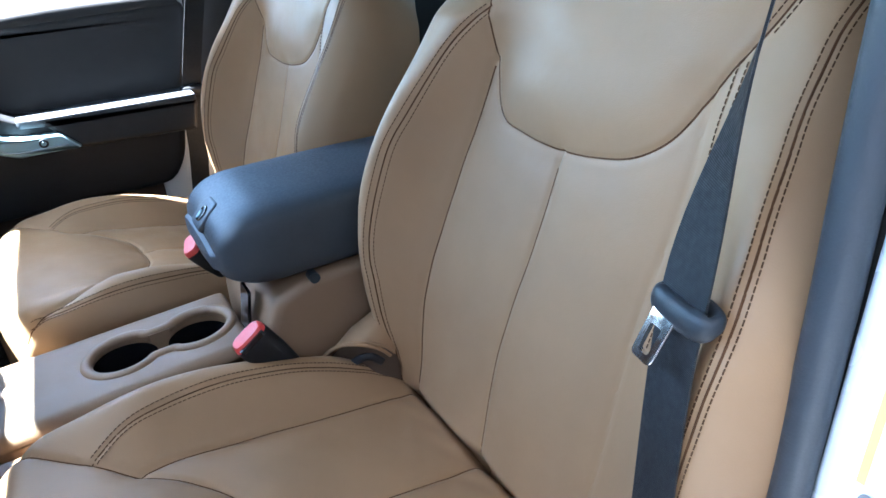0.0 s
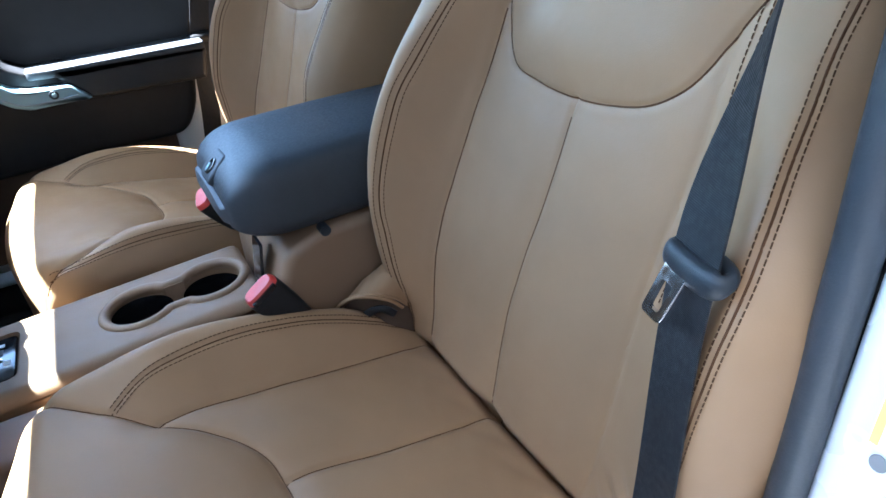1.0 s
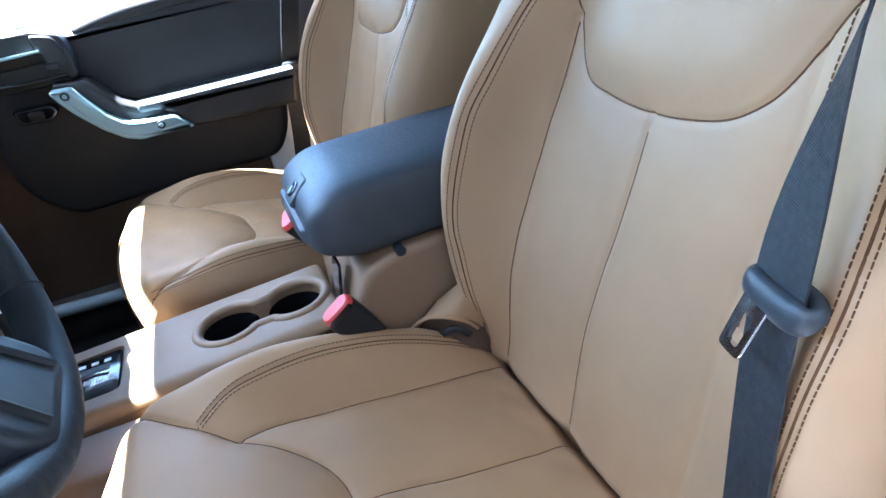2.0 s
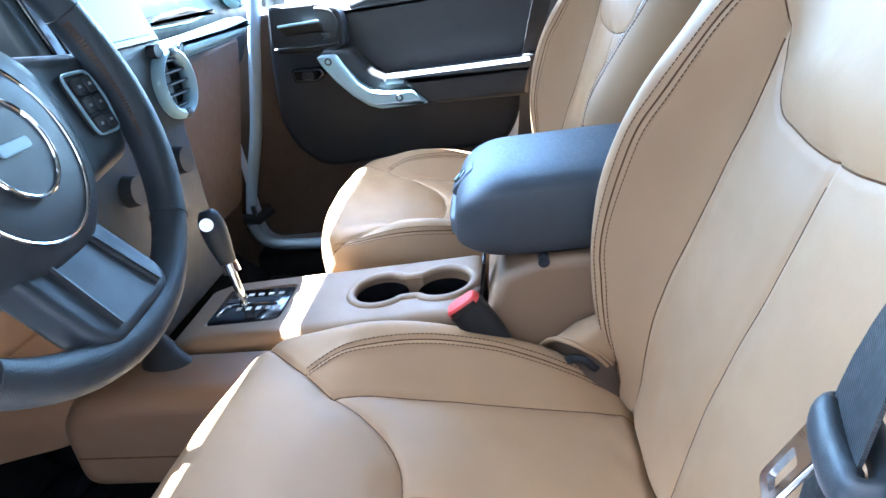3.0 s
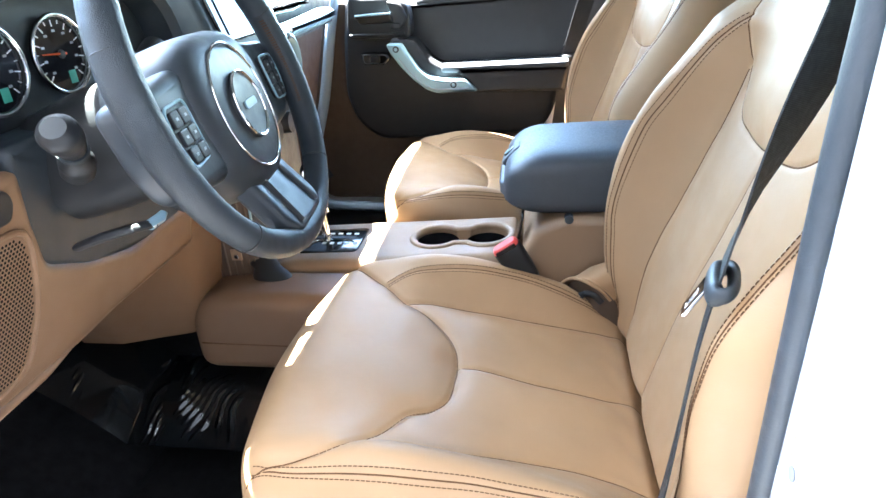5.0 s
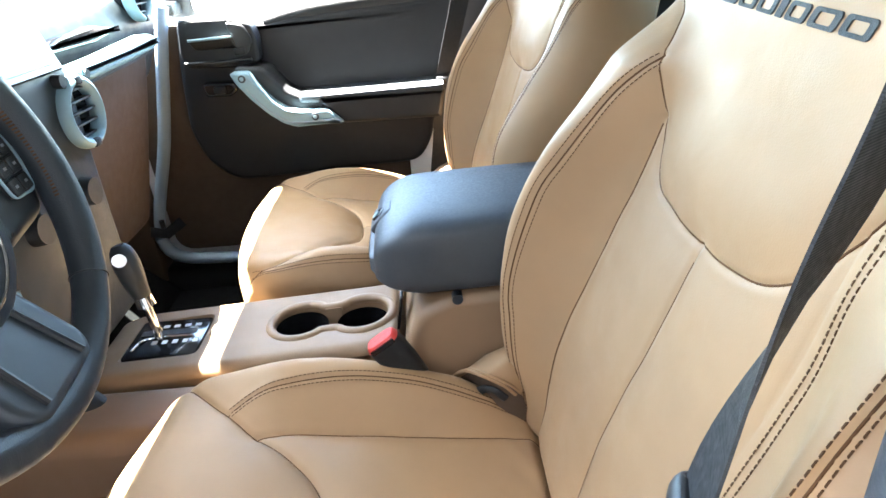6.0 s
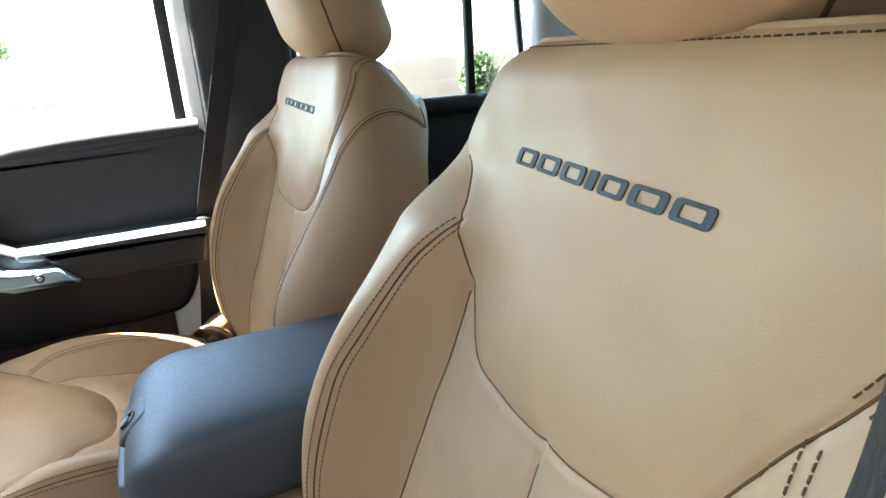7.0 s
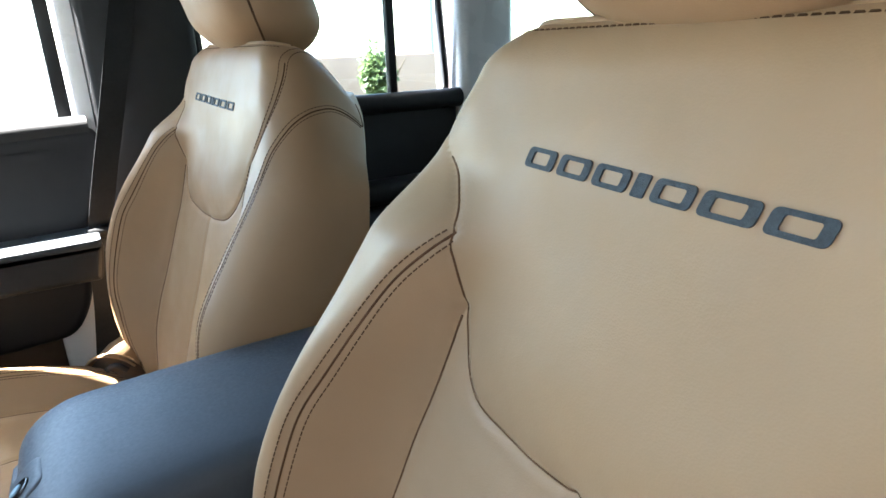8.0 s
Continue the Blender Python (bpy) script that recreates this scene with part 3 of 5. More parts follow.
def car_seat(at, label, turn=0.0):
    """A leather bucket seat, built about its own centre line at y = 0."""
    seat = thing("car_seat", (0, 0, 0), label, "car seat", "front seats")
    step = 0.0028
    s_max = 0.274 - SIDE_R + SIDE_R * np.pi / 2 + 0.09
    s, t = np.arange(-s_max, s_max + step, step), np.arange(0.845, Z_TOP + 0.14, step)
    made = shell(back_surface, s, t, [BIB_LINE, CENTRE_BACK, INSERT_L, INSERT_R, *RIDGES], [
        ("bib_panel", in_bib),
        ("back_insert", lambda S, T: in_insert(S, T) & left_of_centre(S, T)),
        ("back_insert", in_insert),
        ("back_bolster", lambda S, T: S < 0),
        ("back_bolster", lambda S, T: S >= 0)], LEATHER, step, seat)
    bib = made["bib_panel"][0]
    for i in (0, 1):
        owner = made["back_bolster"][i]
        for k in (-0.0040, 0.0040):
            stitches(back_surface, RIDGES[i], k, owner)
        cord(back_surface, RIDGES[i], owner, 0.0009)
    for k in (-0.0035, 0.0035):
        stitches(back_surface, FRONT_OUT, k, made["back_bolster"][1])
    cord(back_surface, CENTRE_BACK[2:], made["back_insert"][1], 0.0007)
    cord(back_surface, INSERT_L[1:], made["back_insert"][0], 0.0009)
    cord(back_surface, BIB_LINE[26:-12], bib, 0.0009)
    for k in (-0.004, 0.004):
        stitches(back_surface, BIB_LINE[-34:], k, bib)
    top = np.stack([np.linspace(-0.15, 0.135, 60), np.full(60, Z_TOP - 0.004)], 1)
    for k in (-0.003, 0.008):
        stitches(back_surface, top, k, bib)
    part("top_piping", tube(back_surface(top[:, 0], top[:, 1] + 0.004), 0.0021, 8), LEATHER, bib)
    # closing panel at the rear
    rows = []
    for level in t[::4]:
        a, b = back_surface(np.array([s[0], s[-1]]), np.array([level, level]))
        rows.append([a + (b - a) * k + np.array((0.045 * (1 - abs(2 * k - 1) ** 3) * min(1.0, (Z_TOP + 0.14 - level) / 0.12), 0, 0)) for k in np.linspace(0, 1, 25)])
    part("rear_cover", loft(rows, cap=False, closed=False), LEATHER, seat)
    # embroidered marks across the bib
    widths = (("ring", 1.0), ("ring", 1.0), ("ring", 1.0), ("bar", 0.34), ("ring", 0.95), ("ring", 1.15), ("ring", 1.12))
    total = sum(w for _, w in widths) + 0.16 * 6
    unit = 0.158 / total
    y, h = 0.079, 0.0106
    for kind, w in widths:
        outer, hole = glyph(kind, w * unit, h)
        lean = 0.22

        def lay(o, lift):
            S = -(y - o[:, 0] - lean * o[:, 1] + lean * h / 2)
            T = 1.3695 + o[:, 1] - 0.044 * S
            P = back_surface(S, T)
            e = 1e-3
            N = np.cross(back_surface(S + e, T) - P, back_surface(S, T + e) - P)
            N /= np.linalg.norm(N, axis=1, keepdims=True)
            return P + N * lift
        if hole is not None:
            rings = [lay(outer, -0.0005), lay(outer, 0.0011), lay(hole, 0.0011), lay(hole, -0.0005)]
            bm = loft(rings, cap=False)
        else:
            bm = loft([lay(outer, -0.0005), lay(outer, 0.0011)])
        part("embroidered_mark", bm, INK, bib, "dark grey embroidered mark")
        y -= (w + 0.16) * unit
    # cushion
    c_max = 0.235 - CUSH_R + CUSH_R * np.pi / 2 + 0.12
    s, t = np.arange(-c_max, c_max + step, step), np.arange(-0.09, -FRONT_X + FRONT_R * np.pi / 2 + 0.13, step)
    made = shell(cushion_surface, s, t, [PAD_LINE, CUSH_CENTRE, SEAM_IN, SEAM_OUT, *CUSH_RIDGES], [
        ("thigh_pad", in_pad),
        ("cushion_insert", lambda S, T: in_cushion_insert(S, T) & (S < along(CUSH_CENTRE[::-1, ::-1], T))),
        ("cushion_insert", in_cushion_insert),
        ("cushion_bolster", lambda S, T: S < 0),
        ("cushion_bolster", lambda S, T: S >= 0)], LEATHER, step, seat)
    for i, line in enumerate((SEAM_OUT, SEAM_IN)):
        owner = made["cushion_bolster"][i]
        for k in (-0.0045, 0.0045):
            stitches(cushion_surface, CUSH_RIDGES[i], k, owner)
        cord(cushion_surface, CUSH_RIDGES[i], owner, 0.0008)
        cord(cushion_surface, line, made["cushion_insert"][i], 0.0008)
    cord(cushion_surface, CUSH_CENTRE, made["cushion_insert"][1], 0.0007)
    cord(cushion_surface, PAD_LINE[6:-6], made["thigh_pad"][0], 0.0009)
    # headrest
    rings = []
    for k in (1 - np.cos(np.linspace(0, np.pi, 37))) / 2:
        z = 1.431 + 0.195 * k
        r = math.sin(math.pi * 0.5 * k / 0.26) ** 0.6 if k < 0.26 else (math.cos(math.pi * 0.5 * max((k - 0.72) / 0.28, 0)))
        r = max(r, 0.03)
        hw, hd = 0.104 * (0.86 + 0.14 * r) * (0.55 + 0.45 * r), 0.070 * (0.35 + 0.65 * r)
        cx = 0.262 - 0.06 * k
        o = ring_outline(hd, hw, 72, 2.7)
        bulge = 0.010 * np.cos(o[:, 1] / hw * 1.3)
        rings.append(np.stack([cx + o[:, 0] - np.where(o[:, 0] < 0, bulge, 0), o[:, 1], np.full(len(o), z)], 1))
    head = part("headrest", loft(rings), LEATHER, seat)
    for side in (-1, 1):
        line = np.array([r[(np.argmin(np.abs(r[:, 1] - side * 0.94 * np.abs(r[:, 1]).max()) + 10 * (r[:, 0] > r[:, 0].mean())))] for r in rings[1:-1]])
        part("headrest_seam", tube(line, 0.0015, 6), THREAD, head)
        part("headrest_post", tube([(0.275, side * 0.06, 1.37), (0.262, side * 0.06, 1.47)], 0.006, 12), CHROME, seat, "chrome headrest post")
    # frame and runners
    part("seat_frame", box((-0.30, -0.235, 0.775), (0.10, 0.235, 0.85), 0.02), BLACK, seat)
    for side in (-1, 1):
        part("seat_runner", box((-0.33, side * 0.19 - 0.025, 0.662), (0.16, side * 0.19 + 0.025, 0.78), 0.006), BLACK, seat)
    # pull strap pocket at the inner foot of the backrest
    arch = smooth_line([(-0.046, 0.230, 0.928), (-0.030, 0.222, 0.950), (-0.019, 0.204, 0.968), (-0.004, 0.184, 0.976), (0.012, 0.178, 0.970), (0.025, 0.178, 0.960), (0.036, 0.180, 0.946)], 40)
    lift = np.sin(np.linspace(0.15, np.pi, 40))[:, None]
    sheet = [arch, arch + (0.012, 0.004, 0.004), arch + (0.030, 0.010, 0) + lift * (0, 0, 0.016), arch + (0.060, 0.014, 0) + lift * (0, 0, 0.026)]
    flap = part("strap_flap", loft(sheet, cap=False, closed=False), LEATHER, seat, "folded leather flap")
    for k, r in ((0.0, 0.0024), (0.0055, 0.0018)):
        part("flap_edge", tube(arch + (k, 0, 0.001 + k * 0.3), r, 8), LEATHER, flap)
    inner = [arch + (0.008, 0, -0.002), arch + (0.014, 0.002, -0.022), arch + (0.016, 0.002, -0.05)]
    part("flap_lining", loft(inner, cap=False, closed=False), BROWN, flap, "dark opening under the flap")
    part("adjuster_strap", tube(smooth_line([(-0.006, 0.196, 0.944), (0.002, 0.186, 0.954), (0.012, 0.180, 0.955), (0.024, 0.178, 0.944)], 20), 0.003, 10, r2=0.005), BLACK, seat)
    seat.location = at
    seat.rotation_euler = (0, 0, radians(turn))
    return seat


driver_seat = car_seat((0, -0.36, 0), "tan leather bucket seat with stitched bib beside the open doorway")
passenger_seat = car_seat((-0.012, 0.3315, 0), "tan leather bucket seat with stitched bib beyond the centre console", 4.15)


# ---- the car's shell ----
def slab(name, bm, mat, label="", kind="structure", category=""):
    return tagged(part(name, bm, mat), label, category, kind=kind)


slab("floor", box((-1.05, -0.74, 0.60), (1.75, 0.74, 0.66), 0.004), CARPET, "black carpeted cabin floor")
slab("wall_front", box((-1.12, -0.74, 0.60), (-1.05, 0.74, 1.30), 0.004), CARPET, "black carpeted bulkhead under the dash")
toe = plate(round_poly([(-1.05, 0.655), (-0.70, 0.655), (-1.0, 0.95), (-1.05, 1.0)], 0.02), 1.44, lambda a, b, c: (a, c - 0.72, b), 0.003)
slab("toe_board", toe, CARPET, "black carpeted sloping toe board")
slab("tunnel", plate(round_poly([(-0.14, 0.655), (0.14, 0.655), (0.12, 0.80), (-0.12, 0.80)], 0.03), 1.6, lambda a, b, c: (c - 1.05, a, b), 0.003), CARPET, "black carpeted tunnel under the console")
slab("ceiling", box((-0.615, -0.70, 1.735), (1.75, 0.70, 1.79), 0.01), LINING, "grey lined hard top")
slab("wall_rear", box((1.70, -0.74, 0.60), (1.76, 0.74, 1.30), 0.005), PAINT, "white tailgate behind the rear seats")
for sgn, tag in ((-1, "left"), (1, "right")):
    slab("sill_" + tag, box((-0.98, sgn * 0.73 - 0.055, 0.58), (1.7, sgn * 0.73 + 0.055, 0.718), 0.02, 3), (PAINT if sgn < 0 else BLACK), ("white painted door sill" if sgn < 0 else "black trimmed door sill"))
    slab("roof_rail_" + tag, box((-0.625, sgn * 0.70 - 0.02, 1.67), (1.76, sgn * 0.70 + 0.02, 1.79), 0.012, 3), PAINT, "white roof rail over the doors")
    a_pillar = tube([(-1.0, sgn * 0.72, 1.30), (-0.82, sgn * 0.71, 1.52), (-0.615, sgn * 0.70, 1.75)], 0.030, 14)
    slab("a_pillar_" + tag, a_pillar, BLACK, "black windscreen pillar")
slab("windscreen_header", tube([(-0.620, -0.71, 1.76), (-0.620, 0.71, 1.76)], 0.030, 14), BLACK, "black windscreen header rail")
screen_v = [(-1.0, 1.31), (-0.82, 1.53), (-0.640, 1.745)]
slab("windscreen", loft([[(a, -0.69, b), (a, 0.69, b), (a - 0.003, 0.69, b + 0.002), (a - 0.003, -0.69, b + 0.002)] for a, b in screen_v]), GLASS, "clear windscreen glass")
slab("scuttle", box((-1.20, -0.74, 1.26), (-1.0, 0.74, 1.32), 0.01), PAINT, "white scuttle in front of the windscreen")

# right-hand body side: pillars, rear door, quarter
b_post = box((0.040, 0.668, 0.66), (0.225, 0.735, 1.72), 0.015, 3)
slab("b_pillar_right", b_post, SOFT, "black trimmed door pillar behind the passenger seat")
slab("b_pillar_foot", box((-0.085, 0.690, 0.70), (0.060, 0.73, 1.16), 0.012, 3), PAINT, "white painted foot of the door pillar")
slab("c_pillar_right", box((0.80, 0.66, 0.66), (0.95, 0.735, 1.72), 0.02, 3), PAINT, "pale grey pillar behind the rear door")
slab("quarter_panel_right", box((0.95, 0.67, 0.66), (1.72, 0.74, 1.30), 0.01), SOFT, "black trimmed rear quarter panel")
slab("d_pillar_right", box((1.60, 0.66, 1.28), (1.72, 0.735, 1.72), 0.02, 3), PAINT, "white rear corner pillar")

rear_door = thing("rear_door", (0.5, 0.72, 0.72), "black trimmed rear door with a divided side window", "car door")
part("door_panel", box((0.23, 0.69, 0.72), (0.80, 0.74, 1.325), 0.012, 3), SOFT, rear_door)
part("belt_roll", tube([(0.225, 0.685, 1.318), (0.80, 0.685, 1.318)], 0.022, 14), SOFT, rear_door)
part("armrest", box((0.34, 0.625, 1.105), (0.76, 0.695, 1.155), 0.018, 3), BLACK, rear_door)
part("door_pull", box((0.40, 0.615, 1.06), (0.66, 0.66, 1.10), 0.014, 3), DASH, rear_door)
part("window_divider", box((0.635, 0.715, 1.325), (0.655, 0.735, 1.70), 0.004), BLACK, rear_door)
frame_line = round_poly([(0.235, 1.325), (0.79, 1.325), (0.765, 1.69), (0.235, 1.69)], 0.03, 4)
part("window_frame", tube([(a, 0.725, b) for a, b in frame_line], 0.010, 8, r2=0.012, up=(0, 1, 0), closed=True), BLACK, rear_door)
for a, b in ((0.245, 0.635), (0.655, 0.765)):
    g = part("pane", box((a, 0.723, 1.33), (b, 0.727, 1.69), 0), TINT, rear_door, "tinted window glass", smooth=False)
quarter = thing("quarter_window", (1.28, 0.73, 1.28), "tinted fixed rear quarter window in a black frame", "window", kind="structure")
q_line = round_poly([(0.965, 1.305), (1.59, 1.305), (1.59, 1.69), (0.955, 1.69)], 0.03, 4)
part("window_frame", tube([(a, 0.725, b) for a, b in q_line], 0.008, 8, up=(0, 1, 0), closed=True), BLACK, quarter)
g = part("pane", box((0.97, 0.723, 1.31), (1.585, 0.727, 1.685), 0), TINT, quarter, smooth=False)
rear_glass = slab("rear_window", box((1.71, -0.68, 1.30), (1.716, 0.68, 1.735), 0), TINT, "tinted tailgate glass")
left_glass = slab("left_rear_windows", box((0.28, -0.735, 1.30), (1.70, -0.729, 1.70), 0), TINT, "tinted left rear windows")

# left-hand body side behind the open doorway
slab("b_pillar_left", box((0.100, -0.632, 0.66), (0.26, -0.612, 1.72), 0.006, 3), BLACK, "dark trimmed door pillar beside the driver seat")
slab("door_jamb", box((0.084, -0.80, 0.58), (0.28, -0.627, 1.80), 0.012, 3), PAINT, "white painted door jamb beside the driver seat")
seal = smooth_line([(0.088, -0.622, 0.74), (0.088, -0.619, 1.0), (0.088, -0.616, 1.2), (0.090, -0.612, 1.34), (0.100, -0.607, 1.68)], 40)
slab("door_seal_left", tube(seal, 0.0115, 16, r2=0.009, up=(1, 0, 0)), RUBBER, "blue grey rubber door seal")
slab("b_pillar_trim", box((0.098, -0.628, 0.70), (0.20, -0.592, 1.075), 0.012, 3), SOFT, "dark grey moulding at the foot of the door pillar")
slab("rear_door_lining_left", box((0.28, -0.708, 0.66), (0.82, -0.675, 1.30), 0.012, 3), SOFT, "black lining of the closed rear door")
slab("rear_door_outside", box((0.28, -0.80, 0.62), (0.82, -0.71, 1.30), 0.02, 3), PAINT, "closed white rear door behind the driver seat")
slab("c_pillar_left", box((0.82, -0.76, 0.62), (0.97, -0.68, 1.74), 0.02, 3), PAINT, "white pillar behind the rear door")
slab("quarter_panel_left", box((0.98, -0.76, 0.62), (1.72, -0.69, 1.30), 0.02, 3), PAINT, "white rear quarter panel")
sticker = thing("jamb_sticker", (0.084, -0.69, 1.11), "yellow and white tyre label stuck on the jamb", "label")
part("paper", box((0.0825, -0.70, 1.122), (0.0838, -0.648, 1.19), 0), WHITEINK, sticker, smooth=False)
part("yellow_band", box((0.0818, -0.6530, 1.125), (0.0824, -0.6490, 1.186), 0), YELLOW, sticker, smooth=False)

part("round_mark", plate(ring_outline(0.0045, 0.0055, 24), 0.0006, lambda a, b, c: (0.0835 - c, -0.656 + a, 1.114 + b), 0.0002), GREYINK, sticker)

# rear bench, seen between the front seats
bench = thing("rear_bench", (0.95, 0, 0.66), "black upholstered rear bench in shadow", "car seat")
part("bench_cushion", box((0.72, -0.62, 0.68), (1.15, 0.62, 0.94), 0.05, 4), SOFT, bench)
part("bench_back", box((1.12, -0.62, 0.68), (1.30, 0.62, 1.30), 0.06, 4), SOFT, bench)

# ---- passenger door ----
door = thing("front_door", (-0.28, 0.72, 0.74), "closed passenger door with black trim and silver pull", "car door")
outer = round_poly([(-0.70, 0.76), (-0.07, 0.76), (-0.07, 0.965), (0.02, 1.10), (0.03, 1.30), (-0.72, 1.30)], 0.05, 5)
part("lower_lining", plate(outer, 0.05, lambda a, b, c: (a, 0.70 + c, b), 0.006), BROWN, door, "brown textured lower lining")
part("outer_skin", box((-1.0, 0.752, 0.60), (0.24, 0.776, 1.305), 0.006), PAINT, door, "white painted outer skin")
trim = round_poly([(-0.556, 1.318), (-0.43, 1.314), (-0.376, 1.292), (-0.320, 1.306), (-0.10, 1.318), (0.040, 1.326), (0.040, 1.270), (0.004, 1.158), (-0.026, 1.010), (-0.060, 0.957), (-0.30, 0.950), (-0.50, 0.944), (-0.560, 0.995), (-0.584, 1.07), (-0.574, 1.20)], 0.030, 6)
part("trim_panel", plate(trim, 0.031, lambda a, b, c: (a, 0.672 + c, b), 0.014, 5), SOFT, door)
sill_line = smooth_line([(-0.37, 0.695, 1.290), (-0.28, 0.692, 1.308), (-0.15, 0.692, 1.318), (0.028, 0.692, 1.324)], 30)
part("belt_roll", tube(sill_line, 0.020, 14), SOFT, door)
rest = round_poly([(-0.268, 1.144), (0.008, 1.146), (-0.004, 1.085), (-0.213, 1.088)], 0.006, 4)
part("armrest", plate(rest, 0.104, lambda a, b, c: (a, 0.572 + c, b), 0.008, 3), SOFT, door)
part("armrest_pad", plate(round_poly([(-0.305, 0.586), (-0.262, 0.572), (0.006, 0.572), (0.008, 0.673), (-0.31, 0.673)], 0.010, 4), 0.015, lambda a, b, c: (a, b, 1.1365 + (a + 0.30) * 0.012 + c), 0.003), LIDTRIM, door, "grey vinyl armrest pad")
# raised surround above the pull, running into the armrest
ledge_o = round_poly([(-0.430, 1.222), (-0.370, 1.214), (-0.335, 1.166), (-0.300, 1.148), (-0.245, 1.142), (-0.205, 1.086), (-0.320, 1.083), (-0.375, 1.115), (-0.430, 1.185)], 0.012, 5)
part("grip_surround", plate(ledge_o, 0.085, lambda a, b, c: (a, 0.592 + c, b), 0.008, 4), SOFT, door)
pull_o = round_poly([(-0.434, 1.212), (-0.398, 1.211), (-0.384, 1.187), (-0.357, 1.149), (-0.332, 1.131), (-0.305, 1.124), (-0.243, 1.123), (-0.212, 1.093), (-0.314, 1.091), (-0.341, 1.101), (-0.372, 1.126), (-0.403, 1.160), (-0.424, 1.190)], 0.006, 4)
pull_bar = part("door_pull", plate(pull_o, 0.036, lambda a, b, c: (a, 0.560 + c, b), 0.005, 4), SILVER, door, "satin silver pull handle")
groove = smooth_line([(-0.405, 1.180), (-0.375, 1.140), (-0.342, 1.112), (-0.312, 1.101), (-0.235, 1.103)], 40)
part("pull_groove", tube([(a, 0.5600, b) for a, b in groove], 0.0016, 8), SEALGREY, pull_bar)
for x, z in ((-0.409, 1.200), (-0.272, 1.111)):
    part("screw_cap", plate(ring_outline(0.0080, 0.0080, 24), 0.004, lambda a, b, c: (x + a, 0.5575 + c, z + b), 0.0015), DASH, pull_bar)
    part("screw_recess", plate(ring_outline(0.0042, 0.0042, 16), 0.003, lambda a, b, c: (x + a, 0.5562 + c, z + b), 0.001), SILVER, pull_bar)
recess = round_poly([(-0.534, 1.318), (-0.437, 1.315), (-0.388, 1.300), (-0.379, 1.270), (-0.383, 1.222), (-0.405, 1.212), (-0.534, 1.218), (-0.545, 1.245)], 0.010, 4)
part("latch_housing", plate(recess, 0.052, lambda a, b, c: (a, 0.622 + c, b), 0.006, 3), BLACK, door)
cup_o = round_poly([(-0.522, 1.312), (-0.436, 1.310), (-0.432, 1.268), (-0.522, 1.266)], 0.006, 4)
part("latch_recess", plate(cup_o, 0.004, lambda a, b, c: (a, 0.620 + c, b), 0.001), BLACK, door)
dial = part("latch_boss", plate(round_poly([(-0.436, 1.308), (-0.400, 1.300), (-0.386, 1.270), (-0.400, 1.240), (-0.424, 1.246), (-0.430, 1.280)], 0.010, 4), 0.012, lambda a, b, c: (a, 0.612 + c, b), 0.005, 3), SOFT, door)
part("latch_lever", plate(round_poly([(-0.516, 1.276), (-0.424, 1.279), (-0.420, 1.256), (-0.506, 1.255)], 0.005, 4), 0.014, lambda a, b, c: (a, 0.606 + c + (b - 1.266) * -0.5, b), 0.004, 3), BLACK, door)
part("lever_edge", tube([(-0.514, 0.603, 1.2765), (-0.470, 0.602, 1.278), (-0.425, 0.604, 1.2785)], 0.0030, 10), SILVER, door, "silver inner door latch edge")
part("lock_knob", box((-0.428, 0.608, 1.240), (-0.403, 0.622, 1.255), 0.004), BLACK, door)
part("housing_ledge", tube([(-0.536, 0.618, 1.229), (-0.46, 0.617, 1.228), (-0.395, 0.619, 1.229)], 0.004, 10), SOFT, door)
sw = part("window_switch", plate(round_poly([(-0.520, 1.182), (-0.452, 1.180), (-0.444, 1.167), (-0.460, 1.151), (-0.516, 1.153)], 0.006, 4), 0.034, lambda a, b, c: (a, 0.640 + c, b), 0.003), GLOSS, door)
part("switch_key", box((-0.496, 0.633, 1.158), (-0.470, 0.645, 1.175), 0.004), BLACK, sw)
part("switch_bezel", tube([(a, 0.639, b) for a, b in round_poly([(-0.516, 1.179), (-0.456, 1.177), (-0.449, 1.167), (-0.462, 1.155), (-0.512, 1.157)], 0.006, 4)], 0.0012, 6, up=(0, 1, 0), closed=True), DASH, sw)
part("window_post", box((-0.012, 0.712, 1.32), (0.010, 0.732, 1.72), 0.004), BLACK, door)
part("door_frame", box((0.012, 0.690, 1.30), (0.080, 0.740, 1.72), 0.012, 3), PAINT, door, "white painted window frame")
g = part("pane", box((-0.86, 0.722, 1.315), (-0.012, 0.726, 1.70), 0), GLASS, door, "clear window glass", smooth=False)
g.visible_shadow = False
flange = smooth_line([(-0.585, 0.700, 1.34), (-0.610, 0.695, 1.24), (-0.655, 0.69, 1.05), (-0.708, 0.685, 0.89), (-0.722, 0.68, 0.80), (-0.690, 0.68, 0.755), (-0.60, 0.68, 0.742), (-0.40, 0.68, 0.737), (0.0, 0.68, 0.735)], 70)
slab("door_seal_right", tube(flange, 0.018, 14, r2=0.014), SEALGREY, "blue grey door opening seal")
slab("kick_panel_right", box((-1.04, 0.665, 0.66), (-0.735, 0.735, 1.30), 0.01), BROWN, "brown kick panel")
slab("kick_panel_left", box((-1.04, -0.735, 0.66), (-0.72, -0.675, 1.30), 0.01), BLACK, "black kick panel")
strap = thing("door_check_strap", (-0.72, 0.69, 0.84), "black webbing door check strap", "strap")
part("strap_band", tube([(-0.735, 0.66, 0.835), (-0.70, 0.665, 0.825), (-0.665, 0.69, 0.845)], 0.004, 8, r2=0.014), WEB, strap)
